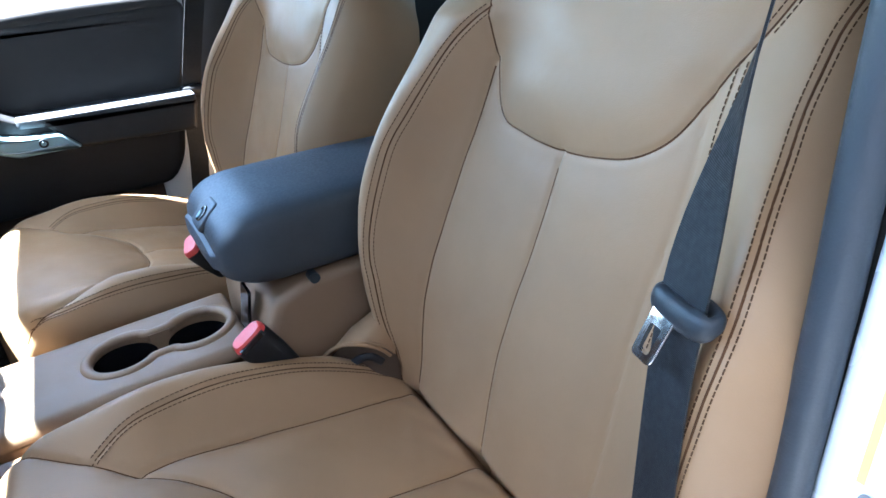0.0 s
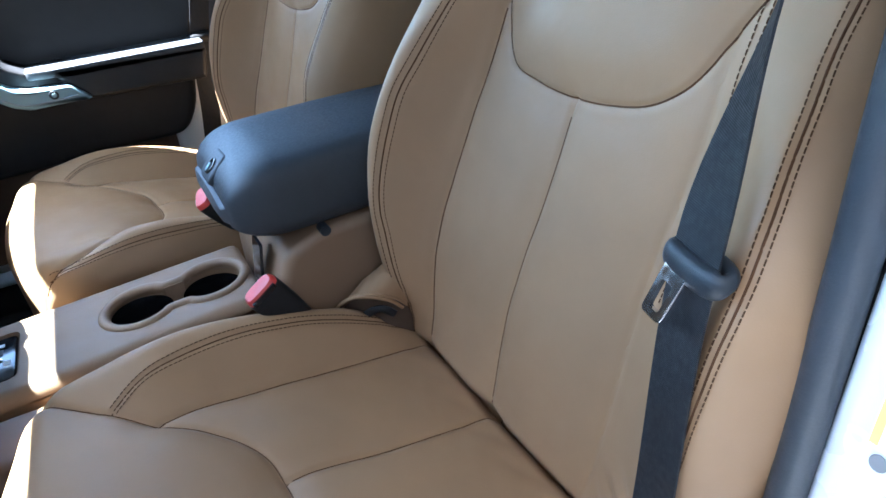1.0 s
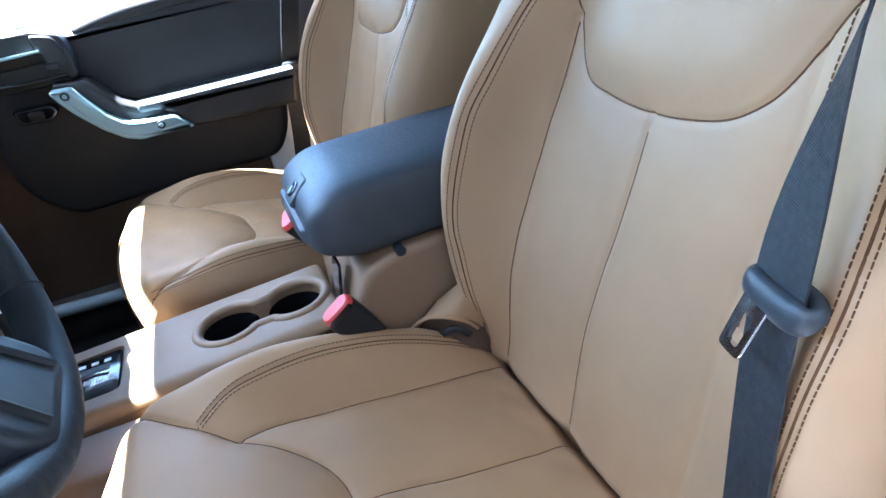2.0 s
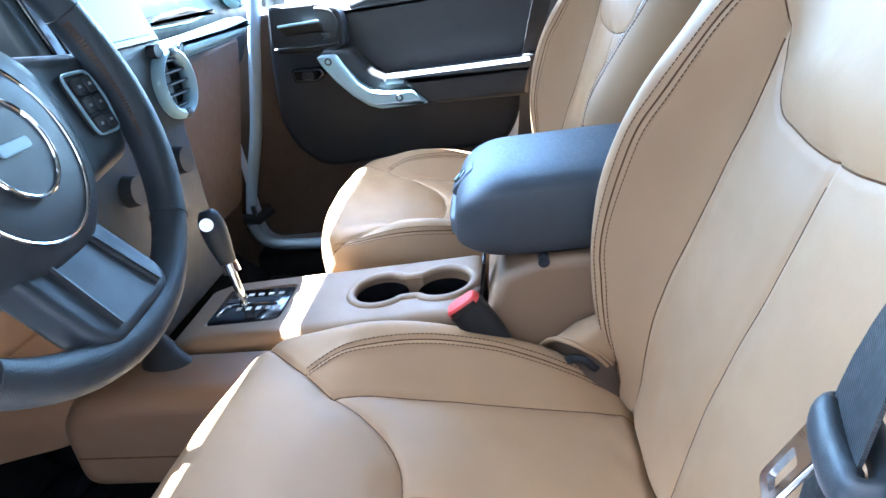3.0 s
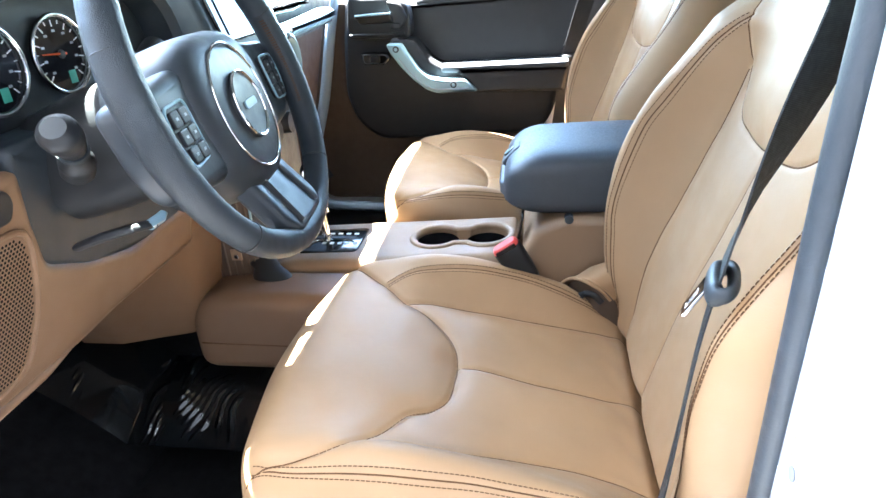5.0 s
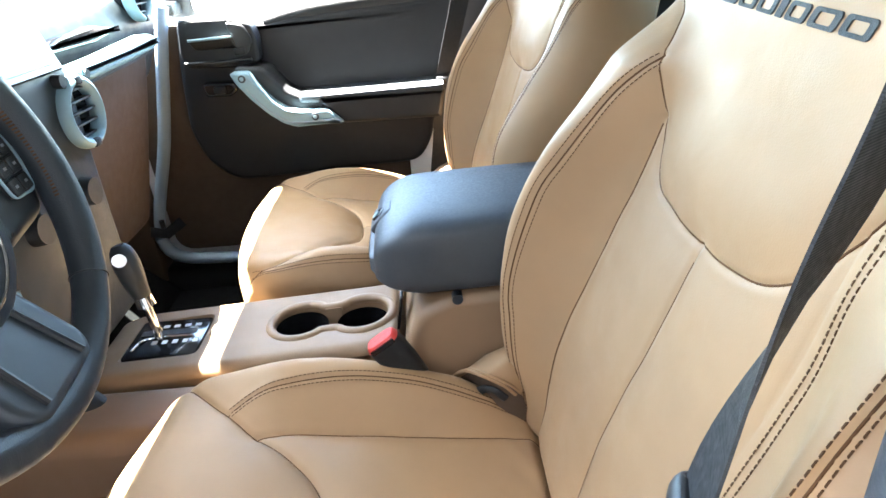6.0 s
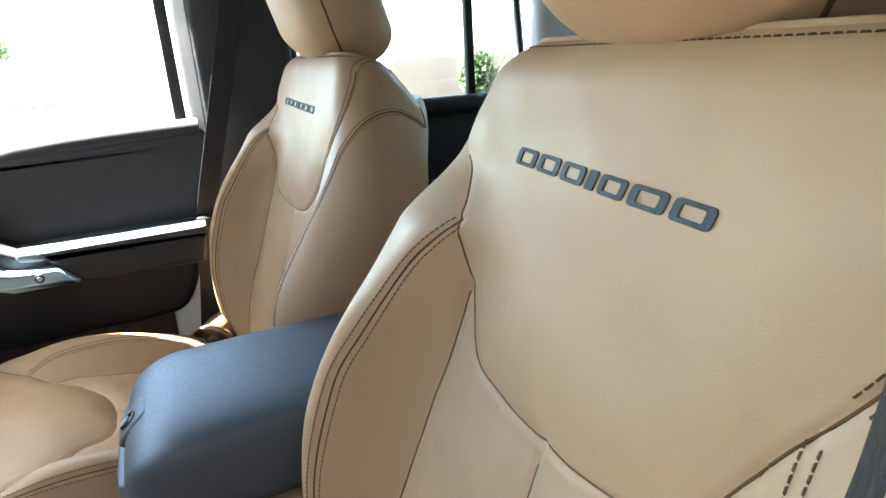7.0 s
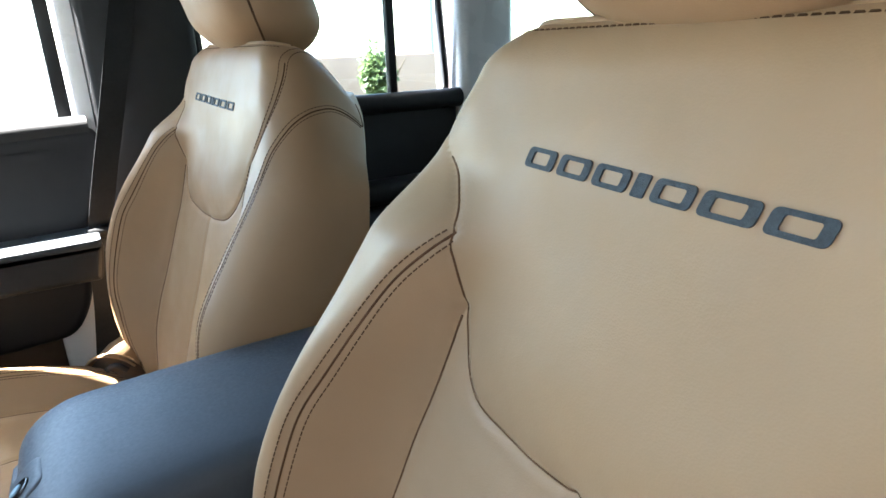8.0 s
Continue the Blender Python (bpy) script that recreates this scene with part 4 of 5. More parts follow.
part("strap_bolt", tube([(-0.70, 0.655, 0.865), (-0.70, 0.655, 0.845)], 0.006, 10), BLACK, strap)

mirror = thing("side_mirror", (-0.62, 0.85, 1.34), "black side mirror outside the passenger window", "mirror")
m_out = round_poly([(0.80, 1.30), (0.95, 1.30), (0.97, 1.45), (0.82, 1.475), (0.79, 1.40)], 0.03, 5)
part("housing", plate(m_out, 0.06, lambda a, b, c: (-0.618 + c, a, b), 0.02, 4), BLACK, mirror)
part("mirror_glass", plate(m_out * 0.86 + np.array((0.88, 1.39)) * 0.14, 0.003, lambda a, b, c: (-0.558 + c, a, b), 0.001), CHROME, mirror, "bright mirror glass")
part("bracket", box((-0.618, 0.745, 1.315), (-0.578, 0.83, 1.345), 0.008), BLACK, mirror)


# ---- belts ----
def strap_mesh(path, across, width=0.040, thick=0.0014):
    p = np.array(path, float)
    w = np.array(across, float)
    w /= np.linalg.norm(w, axis=1, keepdims=True)
    d = np.gradient(p, axis=0)
    n = np.cross(d, w)
    n /= np.linalg.norm(n, axis=1, keepdims=True)
    return loft([[q + a * width / 2 + c * thick / 2, q - a * width / 2 + c * thick / 2, q - a * width / 2 - c * thick / 2, q + a * width / 2 - c * thick / 2] for q, a, c in zip(p, w, n)])


def seat_belt(side, low, loop, top, across, label, bow=0.0):
    """A belt from the floor anchor up to its pillar ring, with its tongue hanging on it."""
    belt = thing("seat_belt", low, label, "seat belt", "front seat belts")
    pts = smooth_line([low, ((low[0] + loop[0]) / 2 + 0.002, (low[1] + loop[1]) / 2, (low[2] + loop[2]) / 2), loop, ((loop[0] + top[0]) / 2 + bow, (loop[1] + top[1]) / 2, (loop[2] + top[2]) / 2), top], 60)
    k = np.linspace(0, 1, 60)[:, None]
    w0, w1, w2 = (np.array(a, float) for a in across)
    mix = np.where(k < 0.5, w0 + (w1 - w0) * ease(k, 0.1, 0.5), w1 + (w2 - w1) * ease(k, 0.50, 0.70))
    part("webbing", strap_mesh(pts, mix), WEB, belt)
    part("anchor_plate", box((low[0] - 0.015, low[1] - 0.01, low[2] - 0.05), (low[0] + 0.015, low[1] + 0.01, low[2] + 0.01), 0.004), BLACK, belt)
    ring = ring_outline(0.036, 0.012, 32, 2.5)
    part("pillar_ring", tube([(top[0] + a, top[1] + side * 0.004, top[2] + b) for a, b in ring], 0.006, 10, up=(0, 1, 0), closed=True), BLACK, belt)
    return belt, w1 / np.linalg.norm(w1)


belt, wdir = seat_belt(-1, (0.012, -0.575, 0.80), (0.058, -0.553, 1.195), (0.122, -0.545, 1.58), ((0.24, 0.97, 0), (0.30, 0.95, 0), (0.86, 0.51, 0)), "black belt with steel tongue across the driver seat edge", 0.021)
# the tongue: a moulded loop round the strap, with a steel blade
axis = np.array((0.075, -0.01, 0.38))
axis /= np.linalg.norm(axis)
wdir = np.array((0.28, 0.96, 0))
wv = wdir - axis * np.dot(wdir, axis)
wv /= np.linalg.norm(wv)
nv = np.cross(axis, wv)
nv = -nv if nv[0] > 0 else nv
c0 = np.array((0.0600, -0.5550, 1.190))


def on_tongue(a, b, c):
    return tuple(c0 + wv * a + axis * b + nv * c)


def loop_pts(hw, hh, n=48):
    return [on_tongue(a, -0.55 * b, 1.05 * b) for a, b in ring_outline(hw, hh, n, 2.8)]


front = np.clip(np.sin(np.linspace(0, 2 * np.pi, 48, endpoint=False)) * 1.6, 0, 1)
tongue = part("tongue_loop", tube(loop_pts(0.0225, 0.0058), 0.0042 + 0.0012 * front, 16, r2=0.0060 + 0.0030 * front, up=tuple(axis), closed=True), HUBTRIM, belt, "grey plastic belt tongue")
blade = to_mesh(plate(round_poly([(-0.0095, -0.043), (0.0095, -0.043), (0.0105, -0.010), (-0.0105, -0.010)], 0.004, 4), 0.003, lambda a, b, c: on_tongue(a + 0.006, b + 0.006, 0.0035 - 0.28 * b + c), 0.0006))
hole = plate(round_poly([(-0.0048, -0.038), (0.0048, -0.038), (0.0052, -0.021), (-0.0052, -0.021)], 0.002, 3), 0.02, lambda a, b, c: on_tongue(a + 0.006, b + 0.006, -0.006 - 0.28 * b + c), 0.0003)
part("tongue_blade", cut(blade, [hole]), CHROME, tongue, "polished steel tongue blade")

belt_p, wdir = seat_belt(1, (-0.030, 0.640, 0.86), (0.012, 0.635, 1.16), (0.135, 0.655, 1.60), ((0.97, 0.2, 0), (0.97, 0.2, 0), (0.97, 0.1, 0)), "black belt hanging down the passenger door pillar")
part("tongue_loop", box((-0.014, 0.622, 1.142), (0.036, 0.644, 1.164), 0.01, 3), BLACK, belt_p)
part("tongue_blade", box((-0.002, 0.627, 1.120), (0.014, 0.630, 1.142), 0.001), HUBTRIM, belt_p)


def buckle(lo, hi, name_label, lean):
    b = thing("belt_buckle", lo, name_label, "belt buckle", "belt buckles")
    lo, hi = np.array(lo), np.array(hi)
    d = (hi - lo) / np.linalg.norm(hi - lo)
    w = np.array(lean, float)
    w -= d * np.dot(w, d)
    w /= np.linalg.norm(w)
    n = np.cross(d, w)
    L = np.linalg.norm(hi - lo)
    sect = ring_outline(0.021, 0.0125, 28, 3.5)
    rings = [[lo + d * (L * k) + w * a * s + n * c * s for a, c in sect] for k, s in ((0, 0.72), (0.06, 0.80), (0.45, 0.95), (0.80, 1.0), (0.955, 1.0), (1.0, 0.93))]
    body = part("buckle_body", loft(rings), BLACK, b)
    key = ring_outline(0.0200, 0.0120, 28, 3.5)
    part("release_key", loft([[hi + d * k + w * a * s + n * c * s for a, c in key] for k, s in ((-0.014, 1.03), (-0.002, 1.03), (0.003, 0.97), (0.005, 0.85))]), RED, b, "red release key")
    part("tongue_slot", loft([[hi + d * k + w * a * 0.8 - n * (0.0125 + c * 0.15) for a, c in key] for k in (-0.004, 0.002)]), GLOSS, body)
    return b


buckle((-0.076, -0.149, 0.958), (-0.1135, -0.149, 1.017), "black belt buckle with red key beside driver cushion", (0.84, 0.05, 0.54))
buckle((-0.085, 0.105, 0.985), (-0.120, 0.098, 1.036), "black belt buckle with red key beside passenger cushion", (0.25, 0.9, 0.3))

# the driver's door, standing open ahead of the doorway
open_door = thing("open_front_door", (-0.76, -0.80, 0.75), "open white driver door with black trim inside", "car door")
swing = Matrix.Translation((-0.76, -0.80, 0)) @ Matrix.Rotation(radians(-62), 4, "Z")


def swung(bm):
    bmesh.ops.transform(bm, matrix=swing, verts=bm.verts)
    return bm


part("skin", swung(box((0.0, -0.05, 0.74), (0.86, 0.0, 1.32), 0.02, 3)), PAINT, open_door)
part("inner_trim", swung(box((0.06, 0.002, 0.90), (0.80, 0.045, 1.32), 0.02, 3)), SOFT, open_door)
part("window_frame", swung(tube([(0.05, -0.02, 1.31), (0.28, -0.02, 1.68), (0.84, -0.02, 1.70), (0.86, -0.02, 1.31)], 0.016, 10)), PAINT, open_door)


# ---- centre console ----
console = thing("centre_console", (-0.2, -0.015, 0.80), "tan moulded centre console with two cup holders", "console")
side_o = round_poly([(-0.52, 0.70), (-0.52, 0.945), (-0.475, 0.958), (-0.10, 0.976), (-0.085, 0.70)], 0.012, 4)
deck = to_mesh(plate(side_o, 0.165, lambda a, b, c: (a, -0.098 + c, b), 0.016, 4))
cups = ((-0.236, -0.015), (-0.151, -0.015))
tools = [tube([(x, y, 0.88), (x, y, 1.02)], 0.0375, 40) for x, y in cups]
tools.append(box((-0.225, -0.036, 0.945), (-0.16, 0.006, 1.02), 0.006))
tools.append(box((-0.478, -0.064, 0.9525), (-0.368, 0.034, 1.0), 0.01))
part("deck", cut(deck, tools), TAN, console)
# raised rim round both cups
left = [(cups[0][0] + 0.0425 * math.cos(a), cups[0][1] + 0.0425 * math.sin(a)) for a in np.linspace(0.75, 2 * math.pi - 0.75, 36)]
right = [(cups[1][0] + 0.0425 * math.cos(a), cups[1][1] + 0.0425 * math.sin(a)) for a in np.linspace(math.pi + 0.75, 3 * math.pi - 0.75, 36)]
both_cups = smooth_line(left + right, 120, closed=True)
part("cup_rim", tube([(a, b, 0.9690 + 0.055 * (a + 0.19)) for a, b in both_cups], 0.007, 12, r2=0.007, closed=True), TAN, console)
for x, y in cups:
    part("cup_liner", loft([[(x + r * math.cos(a), y + r * math.sin(a), z) for a in np.linspace(0, 2 * math.pi, 32, endpoint=False)] for r, z in ((0.0365, 0.960), (0.035, 0.89), (0.02, 0.884), (0.003, 0.883))], cap=False), GLOSS, console, "black rubber cup liner")
plate_g = part("gear_plate", box((-0.472, -0.060, 0.9535), (-0.372, 0.030, 0.9615), 0.004), GLOSS, console, "gloss black gear gate plate")
part("gate_slot", box((-0.462, -0.010, 0.9612), (-0.385, 0.002, 0.9622), 0), BLACK, plate_g, smooth=False)
for i in range(5):
    part("gear_mark", box((-0.452 + i * 0.015, 0.008, 0.9616), (-0.444 + i * 0.015, 0.014, 0.9622), 0), WHITEINK, plate_g, smooth=False)
    part("gear_mark", box((-0.440 + i * 0.014, -0.032, 0.9616), (-0.433 + i * 0.014, -0.024, 0.9622), 0), WHITEINK, plate_g, smooth=False)
gate = smooth_line([(-0.462, -0.046, 0.9625), (-0.455, -0.022, 0.9625), (-0.43, -0.016, 0.9625), (-0.40, -0.016, 0.9625), (-0.385, -0.020, 0.9625)], 20)
part("gate_trim", tube(gate, 0.0016, 6), CHROME, plate_g)
lever = part("gear_lever", tube([(-0.432, -0.015, 0.95), (-0.438, -0.012, 1.0), (-0.442, -0.010, 1.03)], [0.0075, 0.006, 0.007], 12), CHROME, console, "chrome gear lever")
part("lever_grip", tube(smooth_line([(-0.440, -0.011, 1.022), (-0.446, -0.008, 1.05), (-0.452, -0.004, 1.085), (-0.455, -0.002, 1.100)], 14), [0.010, 0.0115, 0.0125, 0.0135, 0.0145, 0.0155, 0.016, 0.0165, 0.017, 0.017, 0.0165, 0.0155, 0.0135, 0.009], 16), WHEEL, lever)
part("lever_button", tube([(-0.452, -0.016, 1.086), (-0.449, -0.022, 1.087)], 0.009, 14), CHROME, lever)
part("lever_collar", tube([(-0.4385, -0.012, 1.012), (-0.441, -0.0105, 1.026)], [0.0125, 0.0115], 14), CHROME, lever)
# tower under the lid
tower = round_poly([(-0.098, 0.70), (-0.090, 0.985), (-0.072, 1.030), (-0.03, 1.048), (0.30, 1.052), (0.30, 0.70)], 0.014, 4)
tower_m = to_mesh(plate(tower, 0.215, lambda a, b, c: (a, -0.120 + c, b), 0.012, 4))
part("tower", tower_m, TAN, console)
part("tab", tube([(-0.022, -0.1225, 1.047), (-0.022, -0.108, 1.047)], 0.0065, 18), DASH, console)
wedge = round_poly([(0.02, 0.72), (-0.045, 0.86), (-0.02, 0.92), (0.04, 0.962), (0.10, 0.985), (0.14, 0.72)], 0.03, 5)
part("side_swell", plate(wedge, 0.02, lambda a, b, c: (a, -0.132 + c, b), 0.014, 4), TAN, console)
sock = part("power_socket", plate(round_poly([(0.036, 0.982), (0.070, 0.976), (0.072, 1.032), (0.036, 1.032)], 0.004, 3), 0.004, lambda a, b, c: (-0.0985 + 0.18 * (b - 0.99) + c - 0.001, -0.115 + a, b), 0.001), GLOSS, console)
# arm rest lid
rings = []
for k in np.linspace(0, 1, 48) ** 1.35:
    x = -0.118 + 0.36 * k
    nose = math.sqrt(max(1 - max(1 - (x + 0.118) / 0.062, 0) ** 2, 0))
    w = 0.112 * (0.76 + 0.24 * nose) - 0.010 * k
    up = 0.007 * math.sin(min(k * 1.4, 1) * math.pi / 2)
    zt, zb = 1.134 + up - 0.040 * (1 - nose), 1.049 + 0.018 * (1 - nose) + 0.006 * k + 0.006 * math.exp(-(x + 0.118) / 0.05)
    h = zt - zb
    half = [(0.0, zt + 0.005), (0.3 * w, zt + 0.0045), (0.55 * w, zt + 0.003), (0.76 * w, zt), (0.865 * w, zt - 0.045 * h), (0.915 * w, zt - 0.10 * h), (0.945 * w, zt - 0.18 * h), (0.962 * w, zt - 0.30 * h), (0.976 * w, zt - 0.48 * h), (0.992 * w, zt - 0.66 * h), (1.0 * w, zb + 0.20 * h), (0.99 * w, zb + 0.08 * h), (0.95 * w, zb + 0.002), (0.88 * w, zb), (0.0, zb)]
    sec = half + [(-a, b) for a, b in half[-2:0:-1]]
    rings.append([(x, -0.006 + a, b) for a, b in sec])
nose_ring = np.array(rings[0])
rings.insert(0, (nose_ring - nose_ring.mean(0)) * (1, 0.92, 0.84) + nose_ring.mean(0) - (0.005, 0, 0))
rings.insert(0, (nose_ring - nose_ring.mean(0)) * (1, 0.6, 0.4) + nose_ring.mean(0) - (0.008, 0, 0))
lid = part("armrest_lid", loft(rings), LIDTRIM, console, "dark grey padded armrest lid")


def on_nose(a, b, c):
    """a across, b up the sloping nose, c out of it."""
    return (-0.1065 + 0.72 * b - 0.69 * c, -0.014 + a, 1.1165 + 0.69 * b + 0.72 * c)


latch_o = round_poly([(-0.023, -0.021), (0.023, -0.021), (0.021, 0.019), (-0.021, 0.019)], 0.010, 5)
latch = part("lid_latch", plate(latch_o, 0.009, lambda a, b, c: on_nose(a, b, c - 0.0025 - 8 * b * b), 0.003, 3), LIDTRIM, lid)
part("latch_hole", plate(ring_outline(0.0085, 0.0105, 24), 0.004, lambda a, b, c: on_nose(a - 0.003, b - 0.002, c + 0.0038), 0.0015), GLOSS, latch)
part("latch_key", plate(ring_outline(0.0035, 0.0060, 18), 0.003, lambda a, b, c: on_nose(a - 0.003, b - 0.004, c + 0.0062), 0.001), SILVER, latch)
# lower housing on the driver's side, with the brake lever slot; shade is in its tan
base_o = round_poly([(-0.616, 0.812), (-0.614, 0.915), (-0.585, 0.948), (-0.52, 0.954), (-0.21, 0.952), (-0.21, 0.812)], 0.035, 8)
base = part("side_housing", plate(base_o, 0.10, lambda a, b, c: (a, -0.204 + c, b), 0.024, 6), SHADETAN, console)
part("housing_groove", tube([(-0.598, -0.2030, 0.868), (-0.22, -0.2030, 0.864)], 0.0018, 6), SEAM, base)
brake = thing("parking_brake", (-0.49, -0.13, 0.95), "black parking brake boot beside the console", "brake lever")
boot = [[(x + rx * math.cos(a), y + ry * math.sin(a), z) for a in np.linspace(0, 2 * math.pi, 28, endpoint=False)] for x, y, z, rx, ry in ((-0.488, -0.136, 0.950, 0.034, 0.020), (-0.492, -0.134, 0.957, 0.031, 0.018), (-0.500, -0.126, 0.966, 0.022, 0.015), (-0.506, -0.122, 0.971, 0.024, 0.015), (-0.515, -0.114, 0.982, 0.016, 0.012), (-0.522, -0.108, 0.988, 0.018, 0.012), (-0.532, -0.100, 1.000, 0.010, 0.008))]
part("boot", loft(boot), BLACK, brake)

# ---- dashboard ----
dash = thing("dashboard", (-0.7, 0, 1.2), "dark grey dashboard with tan lower panels", "dashboard")
sec = round_poly([(-1.02, 1.20), (-1.02, 1.375), (-0.78, 1.412), (-0.66, 1.405), (-0.590, 1.372), (-0.570, 1.330), (-0.585, 1.275), (-0.62, 1.20)], 0.03, 5)
part("upper_pad", plate(sec, 1.29, lambda a, b, c: (a, c - 0.67, b), 0.012, 3), DASH, dash)
# instrument hood
arch = [(-0.560, 1.245), (-0.556, 1.31), (-0.532, 1.358), (-0.490, 1.392), (-0.450, 1.408), (-0.37, 1.418), (-0.25, 1.412), (-0.195, 1.385), (-0.170, 1.33), (-0.165, 1.245)]
arch_o = smooth_line(arch, 40)
mid = np.array((-0.37, 1.30))
arch_i = (arch_o - mid) * (0.90, 0.86) + mid
rings = [[(x, y, z) for y, z in o] for x, o in ((-0.80, arch_o * 1.0), (-0.55, arch_o), (-0.528, arch_o), (-0.520, (arch_o + arch_i) / 2), (-0.528, arch_i), (-0.565, (arch_i - mid) * 0.97 + mid))]
part("instrument_hood", loft(rings, cap=False, closed=False), DASH, dash)
face = np.concatenate([(arch_i - mid) * 0.985 + mid])
cluster = part("instrument_panel", plate(face, 0.02, lambda a, b, c: (-0.582 + c, a, b), 0.003), BLACK, dash)
for y, r in ((-0.4500, 0.0400), (-0.3570, 0.0385)):
    part("gauge_ring", tube([(-0.555, y + r * math.cos(a), 1.3375 + r * math.sin(a)) for a in np.linspace(0, 2 * math.pi, 48, endpoint=False)], 0.0023, 10, up=(1, 0, 0), closed=True), CHROME, cluster, "chrome gauge ring")
    part("gauge_dial", plate(ring_outline(r - 0.002, r - 0.002, 48), 0.003, lambda a, b, c: (-0.561 + c, y + a, 1.3375 + b), 0.001), GLOSS, cluster)
    for k in range(17):
        an = math.radians(225 - k * 270 / 16)
        u = np.array((math.cos(an), math.sin(an)))
        part("dial_tick", tube([(-0.5575, y - u[0] * (r - (0.0085 if k % 2 else 0.0115)), 1.3375 + u[1] * (r - (0.0085 if k % 2 else 0.0115))), (-0.5575, y - u[0] * (r - 0.005), 1.3375 + u[1] * (r - 0.005))], 0.0006, 5), WHITEINK, cluster)
        if not k % 2:
            q = (y - u[0] * (r - 0.0155), 1.3375 + u[1] * (r - 0.0155))
            part("dial_bar", box((-0.558, q[0] - 0.0019, q[1] - 0.0012), (-0.5572, q[0] + 0.0019, q[1] + 0.0012), 0), GREYINK, cluster, smooth=False)
    part("needle", tube([(-0.5555, y + 0.006, 1.3375), (-0.5555, y - (r - 0.012), 1.3405 if y > -0.4 else 1.3365)], [0.0014, 0.0006], 6), NEEDLE, cluster, "orange needle")
    part("needle_hub", plate(ring_outline(0.0045, 0.0045, 20), 0.004, lambda a, b, c: (-0.558 + c, y + a, 1.3375 + b), 0.002), BLACK, cluster)
    part("trip_display", box((-0.5585, y + 0.004, 1.307), (-0.5575, y + 0.014, 1.320), 0), GREENLCD, cluster, "green trip display", smooth=False)
# lower driver side: tan panel with the loudspeaker, coloured darker for footwell shade; dark knee panel
low_o = round_poly([(-0.68, 1.040), (-0.50, 1.040), (-0.44, 1.040), (-0.38, 1.045), (-0.20, 1.045), (-0.20, 1.115), (-0.279, 1.114), (-0.345, 1.109), (-0.425, 1.133), (-0.480, 1.158), (-0.492, 1.209), (-0.500, 1.262), (-0.68, 1.268)], 0.010, 4)
lower = part("lower_panel", plate(low_o, 0.10, lambda a, b, c: (-0.515 - 0.25 * (1.26 - b) - c, a, b), 0.010, 3), SHADETAN, dash, "tan lower dash panel")


def on_low(a, b, c):
    return (-0.515 - 0.25 * (1.26 - b) + c, a, b)


part("vent_pocket", plate(round_poly([(-0.66, 1.214), (-0.577, 1.218), (-0.520, 1.220), (-0.515, 1.238), (-0.522, 1.251), (-0.66, 1.254)], 0.007, 4), 0.006, lambda a, b, c: on_low(a, b, c - 0.002), 0.003), BLACK, lower)
part("pocket_slat", plate(round_poly([(-0.60, 1.209), (-0.597, 1.209), (-0.597, 1.245), (-0.60, 1.245)], 0.001, 2), 0.003, lambda a, b, c: on_low(a, b, c + 0.004), 0.0005), BLACK, lower)
grille_o = smooth_line([(-0.66, 1.200), (-0.58, 1.204), (-0.514, 1.204), (-0.506, 1.154), (-0.515, 1.105), (-0.540, 1.067), (-0.61, 1.062), (-0.665, 1.06), (-0.67, 1.13)], 60, closed=True)
grille = part("speaker_grille", plate(grille_o, 0.006, lambda a, b, c: on_low(a, b, c - 0.003), 0.002), SHADETAN, lower, "tan perforated speaker grille")
verts, faces = [], []
for i in range(42):
    for j in range(40):
        a, b = -0.668 + i * 0.0042 + (j % 2) * 0.0021, 1.058 + j * 0.0037
        if not inside(np.array([a]), np.array([b]), (grille_o - grille_o.mean(0)) * 0.95 + grille_o.mean(0))[0]:
            continue
        k = len(verts)
        ring = [(a + 0.00155 * math.cos(q), b + 0.00155 * math.sin(q)) for q in np.linspace(0, 2 * math.pi, 6, endpoint=False)]
        verts += [on_low(p, q, 0.0033) for p, q in ring]
        faces.append(tuple(range(k, k + 6)))
tagged(part("perforation", mesh_of(verts, faces), CARPET, grille, smooth=False), kind="stuff")
part("grille_rim", tube([on_low(a, b, 0.0015) for a, b in (grille_o - grille_o.mean(0)) * 1.03 + grille_o.mean(0)], 0.0032, 8, up=(1, 0, 0), closed=True), SHADETAN, lower)
part("panel_lip", tube([on_low(a, b, -0.002) for a, b in smooth_line([(-0.675, 1.042), (-0.55, 1.042), (-0.50, 1.043), (-0.465, 1.045)], 30)], np.interp(np.linspace(0, 1, 30), [0, 0.8, 1], [0.0055, 0.0055, 0.001]), 10, up=(1, 0, 0)), SHADETAN, lower)
knee = round_poly([(-0.506, 1.280), (-0.494, 1.160), (-0.42, 1.120), (-0.30, 1.100), (-0.20, 1.11), (-0.18, 1.29)], 0.01, 3)
part("knee_panel", plate(knee, 0.10, lambda a, b, c: (-0.522 - 0.22 * (1.26 - b) - c, a, b), 0.008, 3), DASH, dash, "charcoal knee panel")
sections = []
